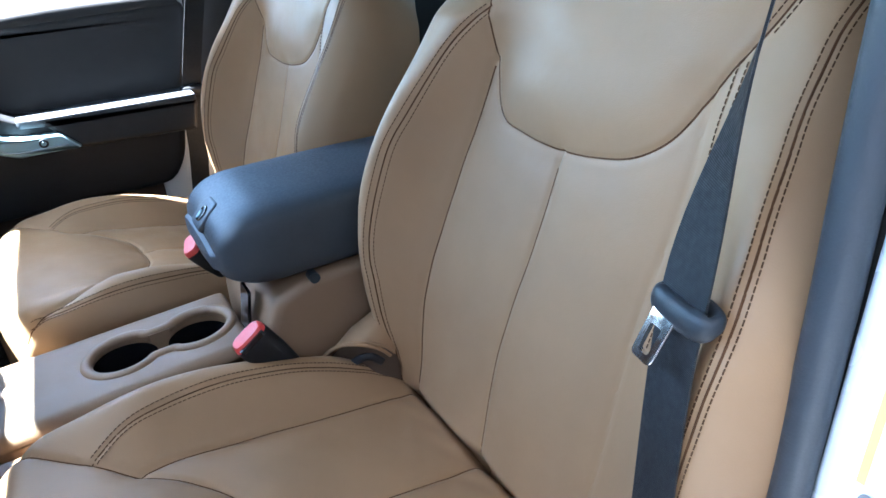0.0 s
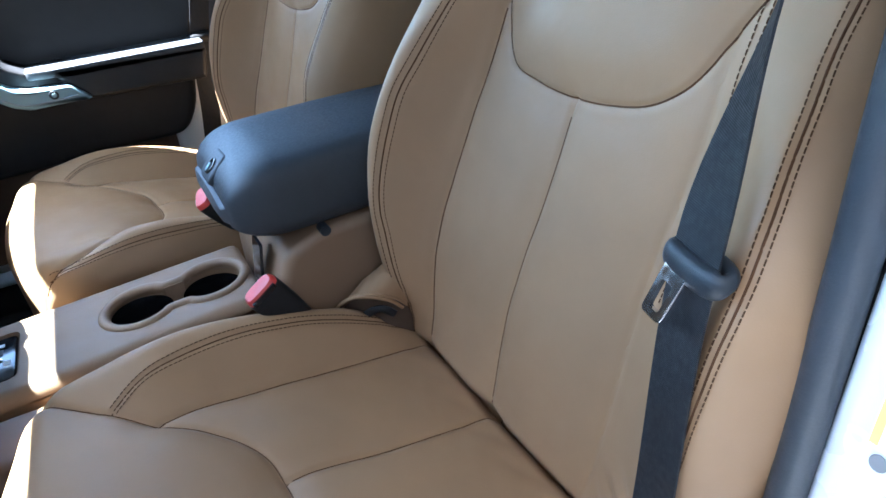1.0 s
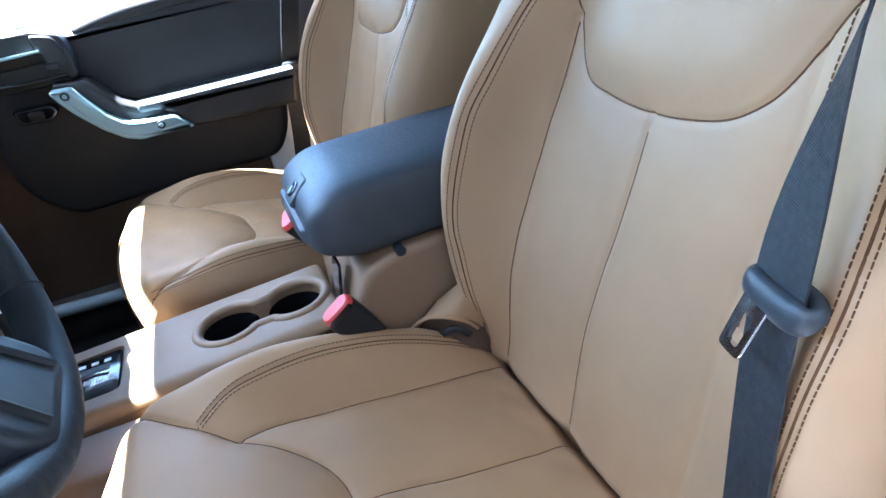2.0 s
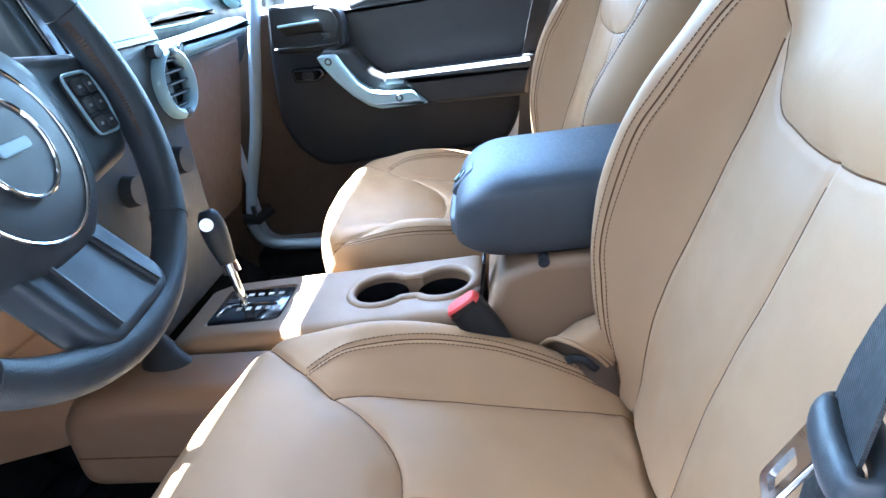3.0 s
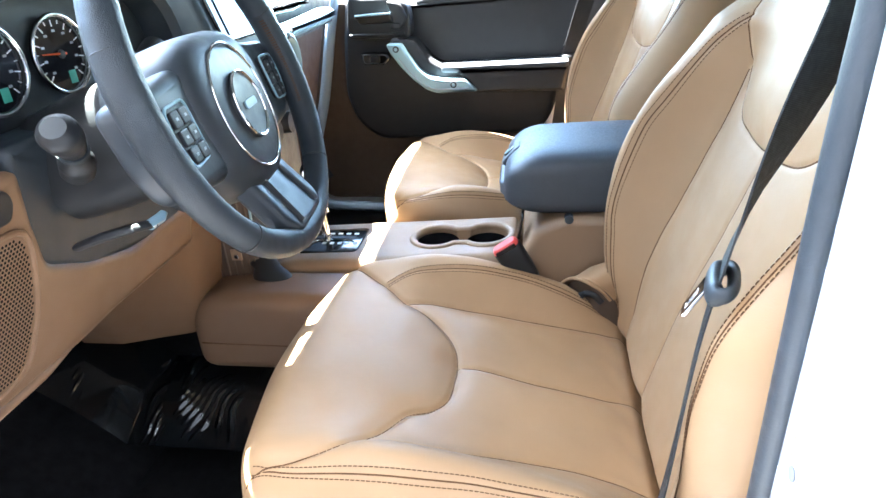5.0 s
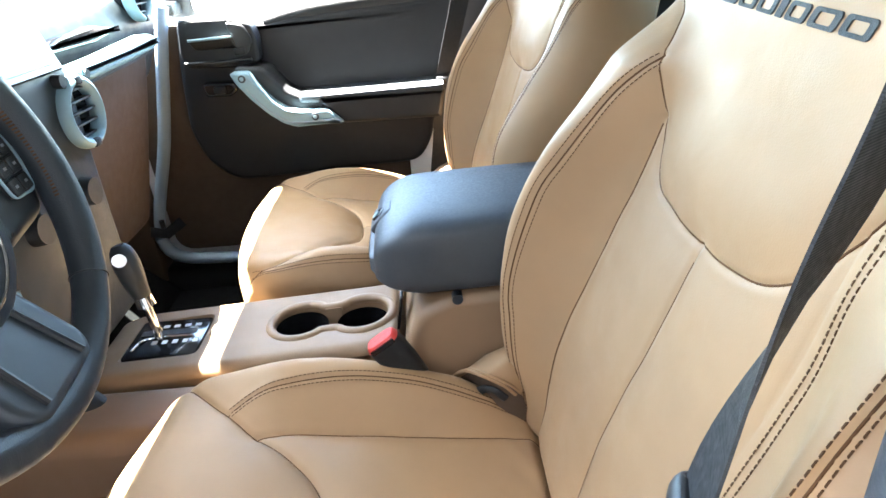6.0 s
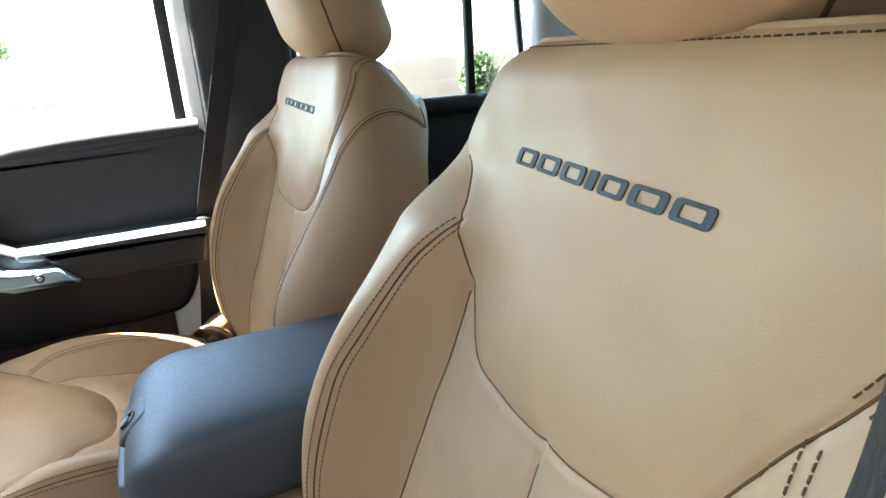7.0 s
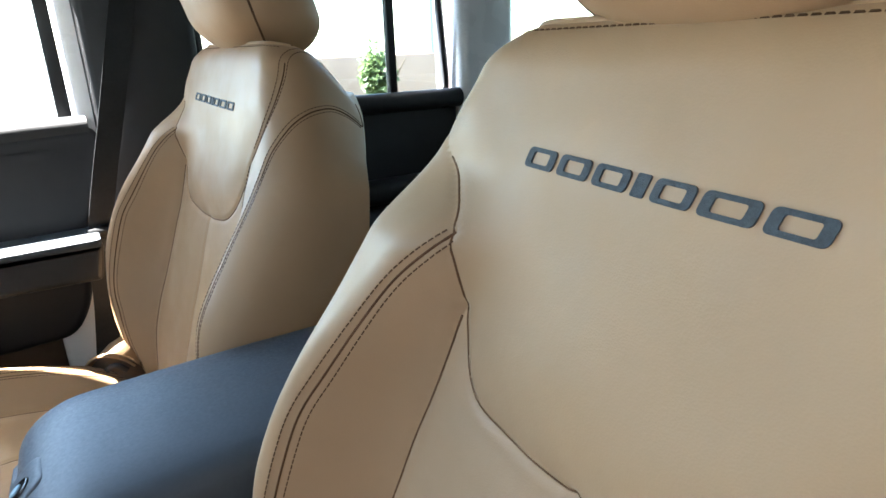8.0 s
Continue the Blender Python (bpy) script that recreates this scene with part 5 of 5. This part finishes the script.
for z, line in ((0.884, [(-0.712, -0.236), (-0.66, -0.216), (-0.612, -0.198), (-0.600, -0.180), (-0.598, -0.125)]),
                (0.893, [(-0.714, -0.240), (-0.66, -0.219), (-0.608, -0.199), (-0.596, -0.180), (-0.594, -0.125)]),
                (0.96, [(-0.700, -0.275), (-0.64, -0.236), (-0.594, -0.203), (-0.583, -0.180), (-0.580, -0.125)]),
                (1.04, [(-0.670, -0.350), (-0.612, -0.275), (-0.578, -0.212), (-0.567, -0.180), (-0.564, -0.125)]),
                (1.12, [(-0.625, -0.440), (-0.572, -0.330), (-0.560, -0.230), (-0.556, -0.180), (-0.554, -0.125)])):
    front_edge = smooth_line(line, 24)
    sections.append([(a, b, z) for a, b in front_edge] + [(-0.78, -0.125, z), (-0.78, line[0][1], z)])
# bolster in the same shade-darkened tan
part("knee_bolster", loft(sections), SHADETAN, dash, "tan knee bolster")
# centre stack
stack_o = round_poly([(-0.68, 0.955), (-0.512, 0.955), (-0.508, 1.305), (-0.541, 1.410), (-0.68, 1.410)], 0.012, 4)
stack = part("radio_housing", plate(stack_o, 0.240, lambda a, b, c: (a, c - 0.122, b), 0.012, 3), DASH, dash)

lining = part("stack_lining", box((-0.610, -0.1275, 0.930), (-0.512, -0.1235, 1.118), 0.0015), BROWN, stack, "brown ribbed side lining")
for i in range(8):
    part("lining_rib", tube([(-0.604 + i * 0.0122, -0.1275, 0.935), (-0.604 + i * 0.0122, -0.1275, 1.112)], 0.0022, 8), BROWN, lining)
part("lining_edge", tube([(-0.511, -0.1275, 1.03), (-0.509, -0.1275, 1.11)], 0.0020, 8), SILVER, lining)
clip = part("lining_clip", box((-0.556, -0.1320, 0.980), (-0.538, -0.1285, 0.999), 0.001), TAN, lining, "small pale clip")
part("clip_screw", plate(ring_outline(0.0045, 0.0045, 18), 0.003, lambda a, b, c: (-0.547 + a, -0.1335 + c, 0.987 + b), 0.001), CHROME, clip)


def on_stack(a, b, c):
    """a across, b up the leaning front of the radio, c out of it."""
    return (-0.508 - 0.300 * (b - 1.305) + 0.954 * c, a, 1.305 + 0.954 * (b - 1.305) + 0.30 * c)


scr = part("screen_bezel", plate(round_poly([(-0.100, 1.309), (0.104, 1.309), (0.104, 1.404), (-0.100, 1.404)], 0.004, 3), 0.006, lambda a, b, c: on_stack(a, b, c - 0.001), 0.002), GLOSS, stack)
part("screen", plate(round_poly([(-0.082, 1.318), (0.090, 1.318), (0.090, 1.397), (-0.082, 1.397)], 0.002, 2), 0.002, lambda a, b, c: on_stack(a, b, c + 0.005), 0.0005), SCREEN, scr, "glossy dark touch screen", smooth=False)
for k in range(3):
    y = -0.062 + k * 0.062
    part("climate_knob", tube([(-0.516, y, 1.155), (-0.495, y, 1.155)], [0.021, 0.018], 24), BLACK, stack)
for y in (-0.078, 0.078):
    part("radio_knob", tube([(-0.512, y, 1.298), (-0.497, y, 1.298)], 0.009, 18), BLACK, stack)


def round_vent(name, x, y, z, r, parent, n=5):
    """A round air vent: silver ring, black bowl and slats."""
    an = np.linspace(0, 2 * math.pi, 48, endpoint=False)
    v = part(name, tube([(x, y + r * math.cos(a), z + r * math.sin(a)) for a in an], 0.0075, 12, r2=0.012, up=(1, 0, 0), closed=True), SILVER, parent, "silver ring round air vent")
    part("vent_bowl", plate(ring_outline(r, r, 40), 0.02, lambda a, b, c: (x - 0.028 + c, y + a, z + b), 0.004), GLOSS, v)
    for k in range(n):
        b = (k - (n - 1) / 2) * 2 * r / (n + 0.6)
        w = math.sqrt(max(r * r - b * b, 0)) * 0.95
        part("slat", box((x - 0.012, y - w, z + b - 0.0015), (x + 0.004, y + w, z + b + 0.0015), 0.001), BLACK, v)
    for s in (-1, 1):
        part("ring_clip", box((x + 0.002, y - 0.008, z + s * r - 0.006), (x + 0.013, y + 0.008, z + s * r + 0.006), 0.003), DASH, v)


round_vent("air_vent", -0.505, 0.108, 1.252, 0.042, dash)
round_vent("air_vent", -0.508, -0.142, 1.245, 0.034, dash)
round_vent("air_vent", -0.565, 0.537, 1.373, 0.041, dash)
# passenger side: shelf recess, grab handle, brown glove box
part("shelf_recess", plate(round_poly([(0.175, 1.329), (0.215, 1.338), (0.33, 1.343), (0.425, 1.328), (0.32, 1.316), (0.19, 1.319)], 0.008, 4), 0.03, lambda a, b, c: (-0.590 + c, a, b), 0.004), GLOSS, dash)
bar = round_poly([(0.150, 1.291), (0.158, 1.304), (0.25, 1.306), (0.43, 1.314), (0.462, 1.302), (0.442, 1.288), (0.35, 1.283), (0.185, 1.280)], 0.010, 4)
handle = part("grab_handle", plate(bar, 0.040, lambda a, b, c: (-0.552 + c, a, b), 0.010, 4), SILVER, dash, "satin silver grab handle")
part("handle_shadow_strip", plate(round_poly([(0.150, 1.284), (0.185, 1.274), (0.35, 1.277), (0.445, 1.282), (0.462, 1.294), (0.35, 1.285), (0.185, 1.283)], 0.003, 2), 0.034, lambda a, b, c: (-0.556 + c, a, b), 0.002), DASH, dash)
part("screw_cap", tube([(-0.516, 0.166, 1.2925), (-0.509, 0.166, 1.2925)], 0.0065, 16), DASH, handle)
glove = round_poly([(0.135, 1.255), (0.53, 1.282), (0.53, 1.20), (0.50, 0.93), (0.16, 0.93)], 0.03, 5)
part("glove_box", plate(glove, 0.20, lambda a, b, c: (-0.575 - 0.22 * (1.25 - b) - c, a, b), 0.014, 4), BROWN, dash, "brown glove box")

# ---- steering wheel ----
WC = np.array((-0.3663, -0.3859, 1.3313))
wheel = thing("steering_wheel", tuple(WC), "black leather steering wheel with silver ring and badge", "steering wheel")
TILT, TURN, RIM = 0.302, -0.115, 0.160
wy = np.array((math.sin(TURN), math.cos(TURN), 0))
wx = np.array((-math.sin(TILT), 0, math.cos(TILT)))
wz = np.cross(wy, wx)


def on_wheel(a, b, c):
    """a across, b up in the wheel's plane, c towards the driver."""
    return tuple(WC + wy * a + wx * b + wz * c)


def on_hub(a, b, c):
    """The same, moved to where the hub sits proud of the rim."""
    return on_wheel(1.16 * a, 1.16 * b - 0.0034, 1.16 * c + 0.0055)


RC = np.array((-0.3621, -0.3879, 1.3063))
ry_dir = np.array((math.sin(-0.0605), math.cos(-0.0605), 0))
rx_dir = np.array((-math.sin(0.318), 0, math.cos(0.318)))
rz_dir = np.cross(ry_dir, rx_dir)


def on_rim(a, b, c):
    """The same in the rim's own plane, a little lower than the hub's."""
    return tuple(RC + ry_dir * a + rx_dir * b + rz_dir * c)


an = np.linspace(0, 2 * math.pi, 96, endpoint=False)
rim_r = 0.0130 + 0.0015 * np.cos(an * 2 + 0.3) ** 2
rim = part("rim", tube([on_rim(RIM * math.cos(a), RIM * math.sin(a), 0) for a in an], rim_r, 18, r2=rim_r * 1.12, up=tuple(rz_dir), closed=True), WHEEL, wheel)
for a0 in (0.35, 2.80, 3.95, 5.47):
    part("rim_seam", tube([on_rim((RIM + 0.0140 * math.cos(q)) * math.cos(a0), (RIM + 0.0140 * math.cos(q)) * math.sin(a0), 0.0150 * math.sin(q)) for q in np.linspace(0, 2 * math.pi, 24, endpoint=False)], 0.0007, 5, up=tuple(wy), closed=True), BLACK, rim)
verts, faces = [], []
for a0 in np.arange(-0.35, 0.33, 0.02):
    k = len(verts)
    for da, dc in ((-0.005, 0.003), (0.005, 0.003), (0.005, -0.003), (-0.005, -0.003)):
        r = RIM - 0.0140
        verts.append(on_rim(r * math.cos(a0 + da), r * math.sin(a0 + da), 0.004 + dc))
    faces.append((k, k + 1, k + 2, k + 3))
tagged(part("rim_lacing", mesh_of(verts, faces), THREAD, rim, smooth=False), kind="stuff")
hub_o = smooth_line([(0.0, 0.030), (0.050, 0.026), (0.078, 0.004), (0.082, -0.035), (0.068, -0.078), (0.035, -0.104), (0, -0.109), (-0.035, -0.104), (-0.068, -0.078), (-0.082, -0.035), (-0.078, 0.004), (-0.050, 0.026)], 72, closed=True)
HC = np.array((0.0, -0.038))
rings = []
for sc, c in ((0.80, -0.085), (0.98, -0.075), (1.0, -0.060), (1.0, -0.035), (0.975, -0.022), (0.92, -0.013), (0.84, -0.0075), (0.70, -0.0045), (0.5, -0.0030), (0.2, -0.0025)):
    rings.append([on_hub(*(HC + (p - HC) * sc), c) for p in hub_o])
hub = part("hub_cover", loft(rings), HUBTRIM, wheel)
part("hub_ring", tube([on_hub(HC[0] + 0.0525 * math.cos(a), HC[1] + 0.0525 * math.sin(a), -0.0036) for a in an], 0.0014, 8, r2=0.0012, up=tuple(wz), closed=True), CHROME, hub, "thin silver ring")
badge_c = HC
badge = part("badge", plate(ring_outline(0.028, 0.028, 40), 0.004, lambda a, b, c: on_hub(badge_c[0] + a, badge_c[1] + b, -0.0040 + c), 0.0015), HUBTRIM, hub, "round dark badge with chrome rim")
part("badge_rim", tube([on_hub(badge_c[0] + 0.0275 * math.cos(a), badge_c[1] + 0.0275 * math.sin(a), 0.0002) for a in an[::2]], 0.0016, 8, up=tuple(wz), closed=True), CHROME, badge)
part("badge_mark", plate(round_poly([(-0.013, -0.003), (0.013, -0.003), (0.013, 0.004), (-0.013, 0.004)], 0.003, 3), 0.002, lambda a, b, c: on_hub(badge_c[0] + a, badge_c[1] + b, -0.0004 + c), 0.0006), SILVER, badge, "plain silver mark")
for s in (-1, 1):
    sp_o = round_poly([(s * 0.060, 0.012), (s * 0.115, 0.006), (s * 0.140, 0.004), (s * 0.138, -0.045), (s * 0.125, -0.072), (s * 0.062, -0.078)], 0.012, 4)
    spoke = part("side_spoke", plate(sp_o, 0.036, lambda a, b, c: on_hub(a, b, -0.048 + c), 0.010, 4), HUBTRIM, wheel)
    pod_o = round_poly([(s * 0.090, -0.010), (s * 0.122, -0.011), (s * 0.126, -0.030), (s * 0.119, -0.054), (s * 0.091, -0.052)], 0.006, 4)
    pod = part("switch_pod", plate(pod_o, 0.005, lambda a, b, c: on_hub(a, b, -0.0135 + c), 0.002), BLACK, spoke, "silver framed switch pod")
    part("pod_frame", tube([on_hub(a, b, -0.0082) for a, b in pod_o], 0.0013, 8, up=tuple(wz), closed=True), SILVER, pod, "thin silver frame")
    for i in range(2):
        for j in range(3):
            x0, y0 = s * (0.0995 + i * 0.0135) + s * 0.001 * (1 - j), -0.020 - j * 0.0130
            part("switch_key", plate(round_poly([(x0 - 0.0060, y0 - 0.0058), (x0 + 0.0060, y0 - 0.0058), (x0 + 0.0060, y0 + 0.0058), (x0 - 0.0060, y0 + 0.0058)], 0.002, 3), 0.0035, lambda a, b, c: on_hub(a, b, -0.0095 + c), 0.001), BLACK, pod)
            part("key_mark", plate(round_poly([(x0 - 0.0018, y0 - 0.001), (x0 + 0.0018, y0 - 0.001), (x0 + 0.0018, y0 + 0.001), (x0 - 0.0018, y0 + 0.001)], 0.0003, 2), 0.0006, lambda a, b, c: on_hub(a, b, -0.0063 + c), 0.0002), GREYINK, pod)
low_sp = round_poly([(-0.050, -0.112), (0.050, -0.112), (0.053, -0.172), (0.040, -0.186), (-0.040, -0.186), (-0.053, -0.172)], 0.010, 4)
spoke = part("lower_spoke", plate(low_sp, 0.026, lambda a, b, c: on_wheel(a, b + 0.010, -0.046 + c - 0.42 * (b + 0.1)), 0.008, 4), HUBTRIM, wheel)
for s in (-1, 1):
    rib = [(s * 0.024, -0.118), (s * 0.027, -0.148), (s * 0.030, -0.177)]
    part("spoke_rib", tube([on_wheel(a, b + 0.010, -0.0195 - 0.42 * (b + 0.1)) for a, b in rib], 0.003, 8), BLACK, spoke)
part("wheel_shroud", loft([[on_wheel(HC[0] + 0.9 * a, HC[1] + 0.9 * b, c) for a, b in ring_outline(r, r * 1.05, 40, 2.6)] for r, c in ((0.060, -0.065), (0.064, -0.075), (0.064, -0.15), (0.060, -0.20))]), BLACK, wheel)
stalk = smooth_line([(-0.480, -0.476, 1.252), (-0.468, -0.488, 1.265), (-0.457, -0.503, 1.283), (-0.448, -0.524, 1.303)], 20)
turn_stalk = part("control_stalk", tube(stalk, np.interp(np.linspace(0, 1, 20), [0, 0.28, 0.34, 0.60, 0.75, 0.92, 1], [0.0150, 0.0150, 0.0105, 0.0125, 0.0165, 0.0170, 0.010]), 20), BLACK, wheel, "grey turn signal stalk")
part("stalk_band", tube(stalk[9:11], 0.0137, 20), DASH, turn_stalk)
stalk = smooth_line([on_wheel(0.050, 0.000, -0.125), on_wheel(0.095, 0.020, -0.124), on_wheel(0.140, 0.036, -0.122)], 14)
part("control_stalk", tube(stalk, np.interp(np.linspace(0, 1, 14), [0, 0.40, 0.52, 0.92, 1], [0.008, 0.009, 0.0150, 0.0160, 0.006]), 18), BLACK, wheel)
lever_line = [(-0.500, -0.485, 1.178), (-0.470, -0.490, 1.190), (-0.440, -0.480, 1.196), (-0.430, -0.462, 1.193)]
tilt = part("tilt_lever", tube(lever_line, [0.006, 0.0075, 0.0075, 0.006], 12, r2=[0.004, 0.0045, 0.0045, 0.004]), BLACK, wheel)
part("lever_tip", tube([(-0.433, -0.468, 1.193), (-0.429, -0.454, 1.195), (-0.427, -0.448, 1.199)], [0.0070, 0.0070, 0.0045], 12, r2=[0.0048, 0.0045, 0.003]), SILVER, tilt)
key = thing("ignition_key", (-0.44, -0.27, 1.235), "chrome and black key in the ignition", "car key")
part("lock_barrel", tube([(-0.50, -0.278, 1.235), (-0.455, -0.268, 1.238)], 0.017, 20), CHROME, key)
part("key_head", box((-0.455, -0.276, 1.218), (-0.405, -0.262, 1.255), 0.006, 3), BLACK, key)

# ---- driver footwell ----
run, mat_y = np.linspace(0, 0.62, 520), np.linspace(-0.31, -0.135, 90)
MX, MY = np.meshgrid(run, mat_y)
crinkle = np.abs(np.sin(MX * 175 + MY * 50 + 2.2 * np.sin(MY * 23 + MX * 31) + 0.9 * np.sin(MY * 61 - MX * 47))) ** 5 * 0.0048 * np.clip(0.45 + np.sin(MY * 37 - MX * 53 + 1.6 * np.sin(MX * 41)) + 0.4 * np.sin(MX * 97 + MY * 71), 0, 1)
patch = ease(MX, 0.07, 0.12) * (1 - ease(MX, 0.24, 0.29)) * ease(MY, -0.32, -0.27) + 0.8 * np.exp(-((MX - 0.39) / 0.012) ** 2) * ease(MY, -0.32, -0.29) * (1 - ease(MY, -0.27, -0.25))
fold = crinkle * patch + 0.0004 * np.sin(MX * 24 + 1) * np.sin(MY * 19)
bend = np.maximum(MX - 0.27, 0)
FX = -0.43 - np.minimum(MX, 0.27) - bend * 0.716
FZ = 0.672 + bend * 0.698 + 0.112 * ease(MY, -0.46, -0.20) * (1 - 0.6 * ease(MX, 0.30, 0.60))
rows = [[(FX[i, j] + fold[i, j] * 0.6 * (bend[i, j] > 0), MY[i, j], FZ[i, j] + 0.006 + fold[i, j]) for j in range(MX.shape[1])] for i in range(MX.shape[0])]
foot = thing("floor_mat", (-0.68, -0.39, 0.665), "black floor mat under crinkled clear plastic film", "floor mat")
part("rubber_mat", box((-0.69, -0.63, 0.660), (-0.41, -0.19, 0.6665), 0.002), CARPET, foot)
part("plastic_film", loft(rows, cap=False, closed=False), FILM, foot, "crinkled glossy plastic film")

# ---- outdoors ----
g_mesh = mesh_of([(-400, -400, 0), (400, -400, 0), (400, 400, 0), (-400, 400, 0)], [(0, 1, 2, 3)])
slab("ground", g_mesh, ASPHALT, "sunlit grey asphalt car park")
wall = slab("boundary_wall", box((4.4, 12, 0), (40, 12.3, 1.25), 0.02), BRICK, "low tan boundary wall")


# added out of view: cuts sky and ground light through the open doorway
slab("wall_light_block_side", box((-12, -1.95, 0), (10, -1.68, 6.5), 0.02), BLOCKGREY, "unseen dark grey wall added to block light from the driver side")
# added out of view: hides low sky ahead, so the seat tops get darker
slab("wall_light_block_ahead", box((-9.3, -1.95, 0), (-9.0, 5.0, 4.4), 0.02), BLOCKGREY, "unseen dark grey wall added to block low sky ahead")


def tree(x, y, h, seed, spread=1.0):
    rnd = random.Random(seed)
    t = thing("tree", (x, y, 0), "leafy green tree at the edge of the car park", "tree", "trees")
    part("trunk", tube([(x, y, 0), (x + 0.02 * h, y, h * 0.3), (x, y + 0.02 * h, h * 0.55)], [0.027 * h, 0.02 * h, 0.012 * h], 8), BARK, t)
    for k in range(4):
        a = rnd.uniform(0, 6.28)
        part("limb", tube([(x, y, h * 0.35), (x + math.cos(a) * h * 0.15, y + math.sin(a) * h * 0.15, h * 0.55), (x + math.cos(a) * h * 0.28, y + math.sin(a) * h * 0.28, h * 0.75)], [0.012 * h, 0.008 * h, 0.004 * h], 6), BARK, t)
    verts, faces = [], []
    for k in range(1700):
        d = Vector((rnd.gauss(0, 1.25), rnd.gauss(0, 1.25), rnd.gauss(0, 0.7)))
        d = d.normalized() * (rnd.random() ** 0.4) * (0.75 + 0.35 * noise.noise(d * 1.7 + Vector((seed, 0, 0))))
        c = Vector((x, y, h * 0.62)) + Vector((d.x * spread, d.y * spread, d.z)) * h * 0.38
        u = Vector((rnd.uniform(-1, 1), rnd.uniform(-1, 1), rnd.uniform(-1, 1))).normalized()
        v = u.orthogonal().normalized()
        s = rnd.uniform(0.018, 0.045) * h
        i = len(verts)
        verts += [c - u * s, c + v * s * 0.5, c + u * s, c - v * s * 0.5]
        faces.append((i, i + 1, i + 2, i + 3))
    tagged(part("crown", mesh_of(verts, faces), LEAF, t, smooth=False), kind="stuff")


for i, (x, y, h) in enumerate(((4.40, 8.0, 1.68), (-18.5, 56, 6.0), (-14.5, 55, 5.0), (-11.5, 57, 5.5), (22, 30, 5.5), (6, 40, 5.5))):
    tree(x, y, h, i + 1, 0.55 if h < 2 else 1.0)


def parked_car(x, y, mat, label):
    c = thing("parked_car", (x, y, 0), label, "car", "parked cars")
    prof = round_poly([(-2.1, 0.35), (-2.1, 0.85), (-1.2, 0.95), (-0.7, 1.42), (0.9, 1.45), (1.6, 0.98), (2.1, 0.92), (2.15, 0.35)], 0.15, 4)
    part("body", plate(prof, 1.7, lambda a, b, q: (x + a, y + q, b), 0.08, 3), mat, c)
    part("side_window", plate(round_poly([(-0.95, 0.98), (-0.62, 1.34), (0.82, 1.36), (1.25, 1.0)], 0.06, 3), 0.02, lambda a, b, q: (x + a, y - 0.015 + q, b), 0.004), FARGREY, c)
    for dx in (-1.3, 1.3):
        part("wheel", tube([(x + dx, y - 0.02, 0.33), (x + dx, y + 0.2, 0.33)], 0.33, 24), FARGREY, c)


for i, x in enumerate((-16, -11, -5.5)):
    parked_car(x, 30 + i * 0.3, (PAINT, GREYPAINT, PAINT)[i], "pale car parked across the lot")
pole = thing("lamp_post", (13.0, 20, 0), "slim grey lamp post in the car park", "lamp post")
part("post", tube([(13.0, 20, 0), (13.0, 20, 8)], [0.10, 0.06], 12), GREYPAINT, pole)
part("lamp_head", box((12.4, 19.85, 7.95), (13.1, 20.15, 8.1), 0.03), GREYPAINT, pole)
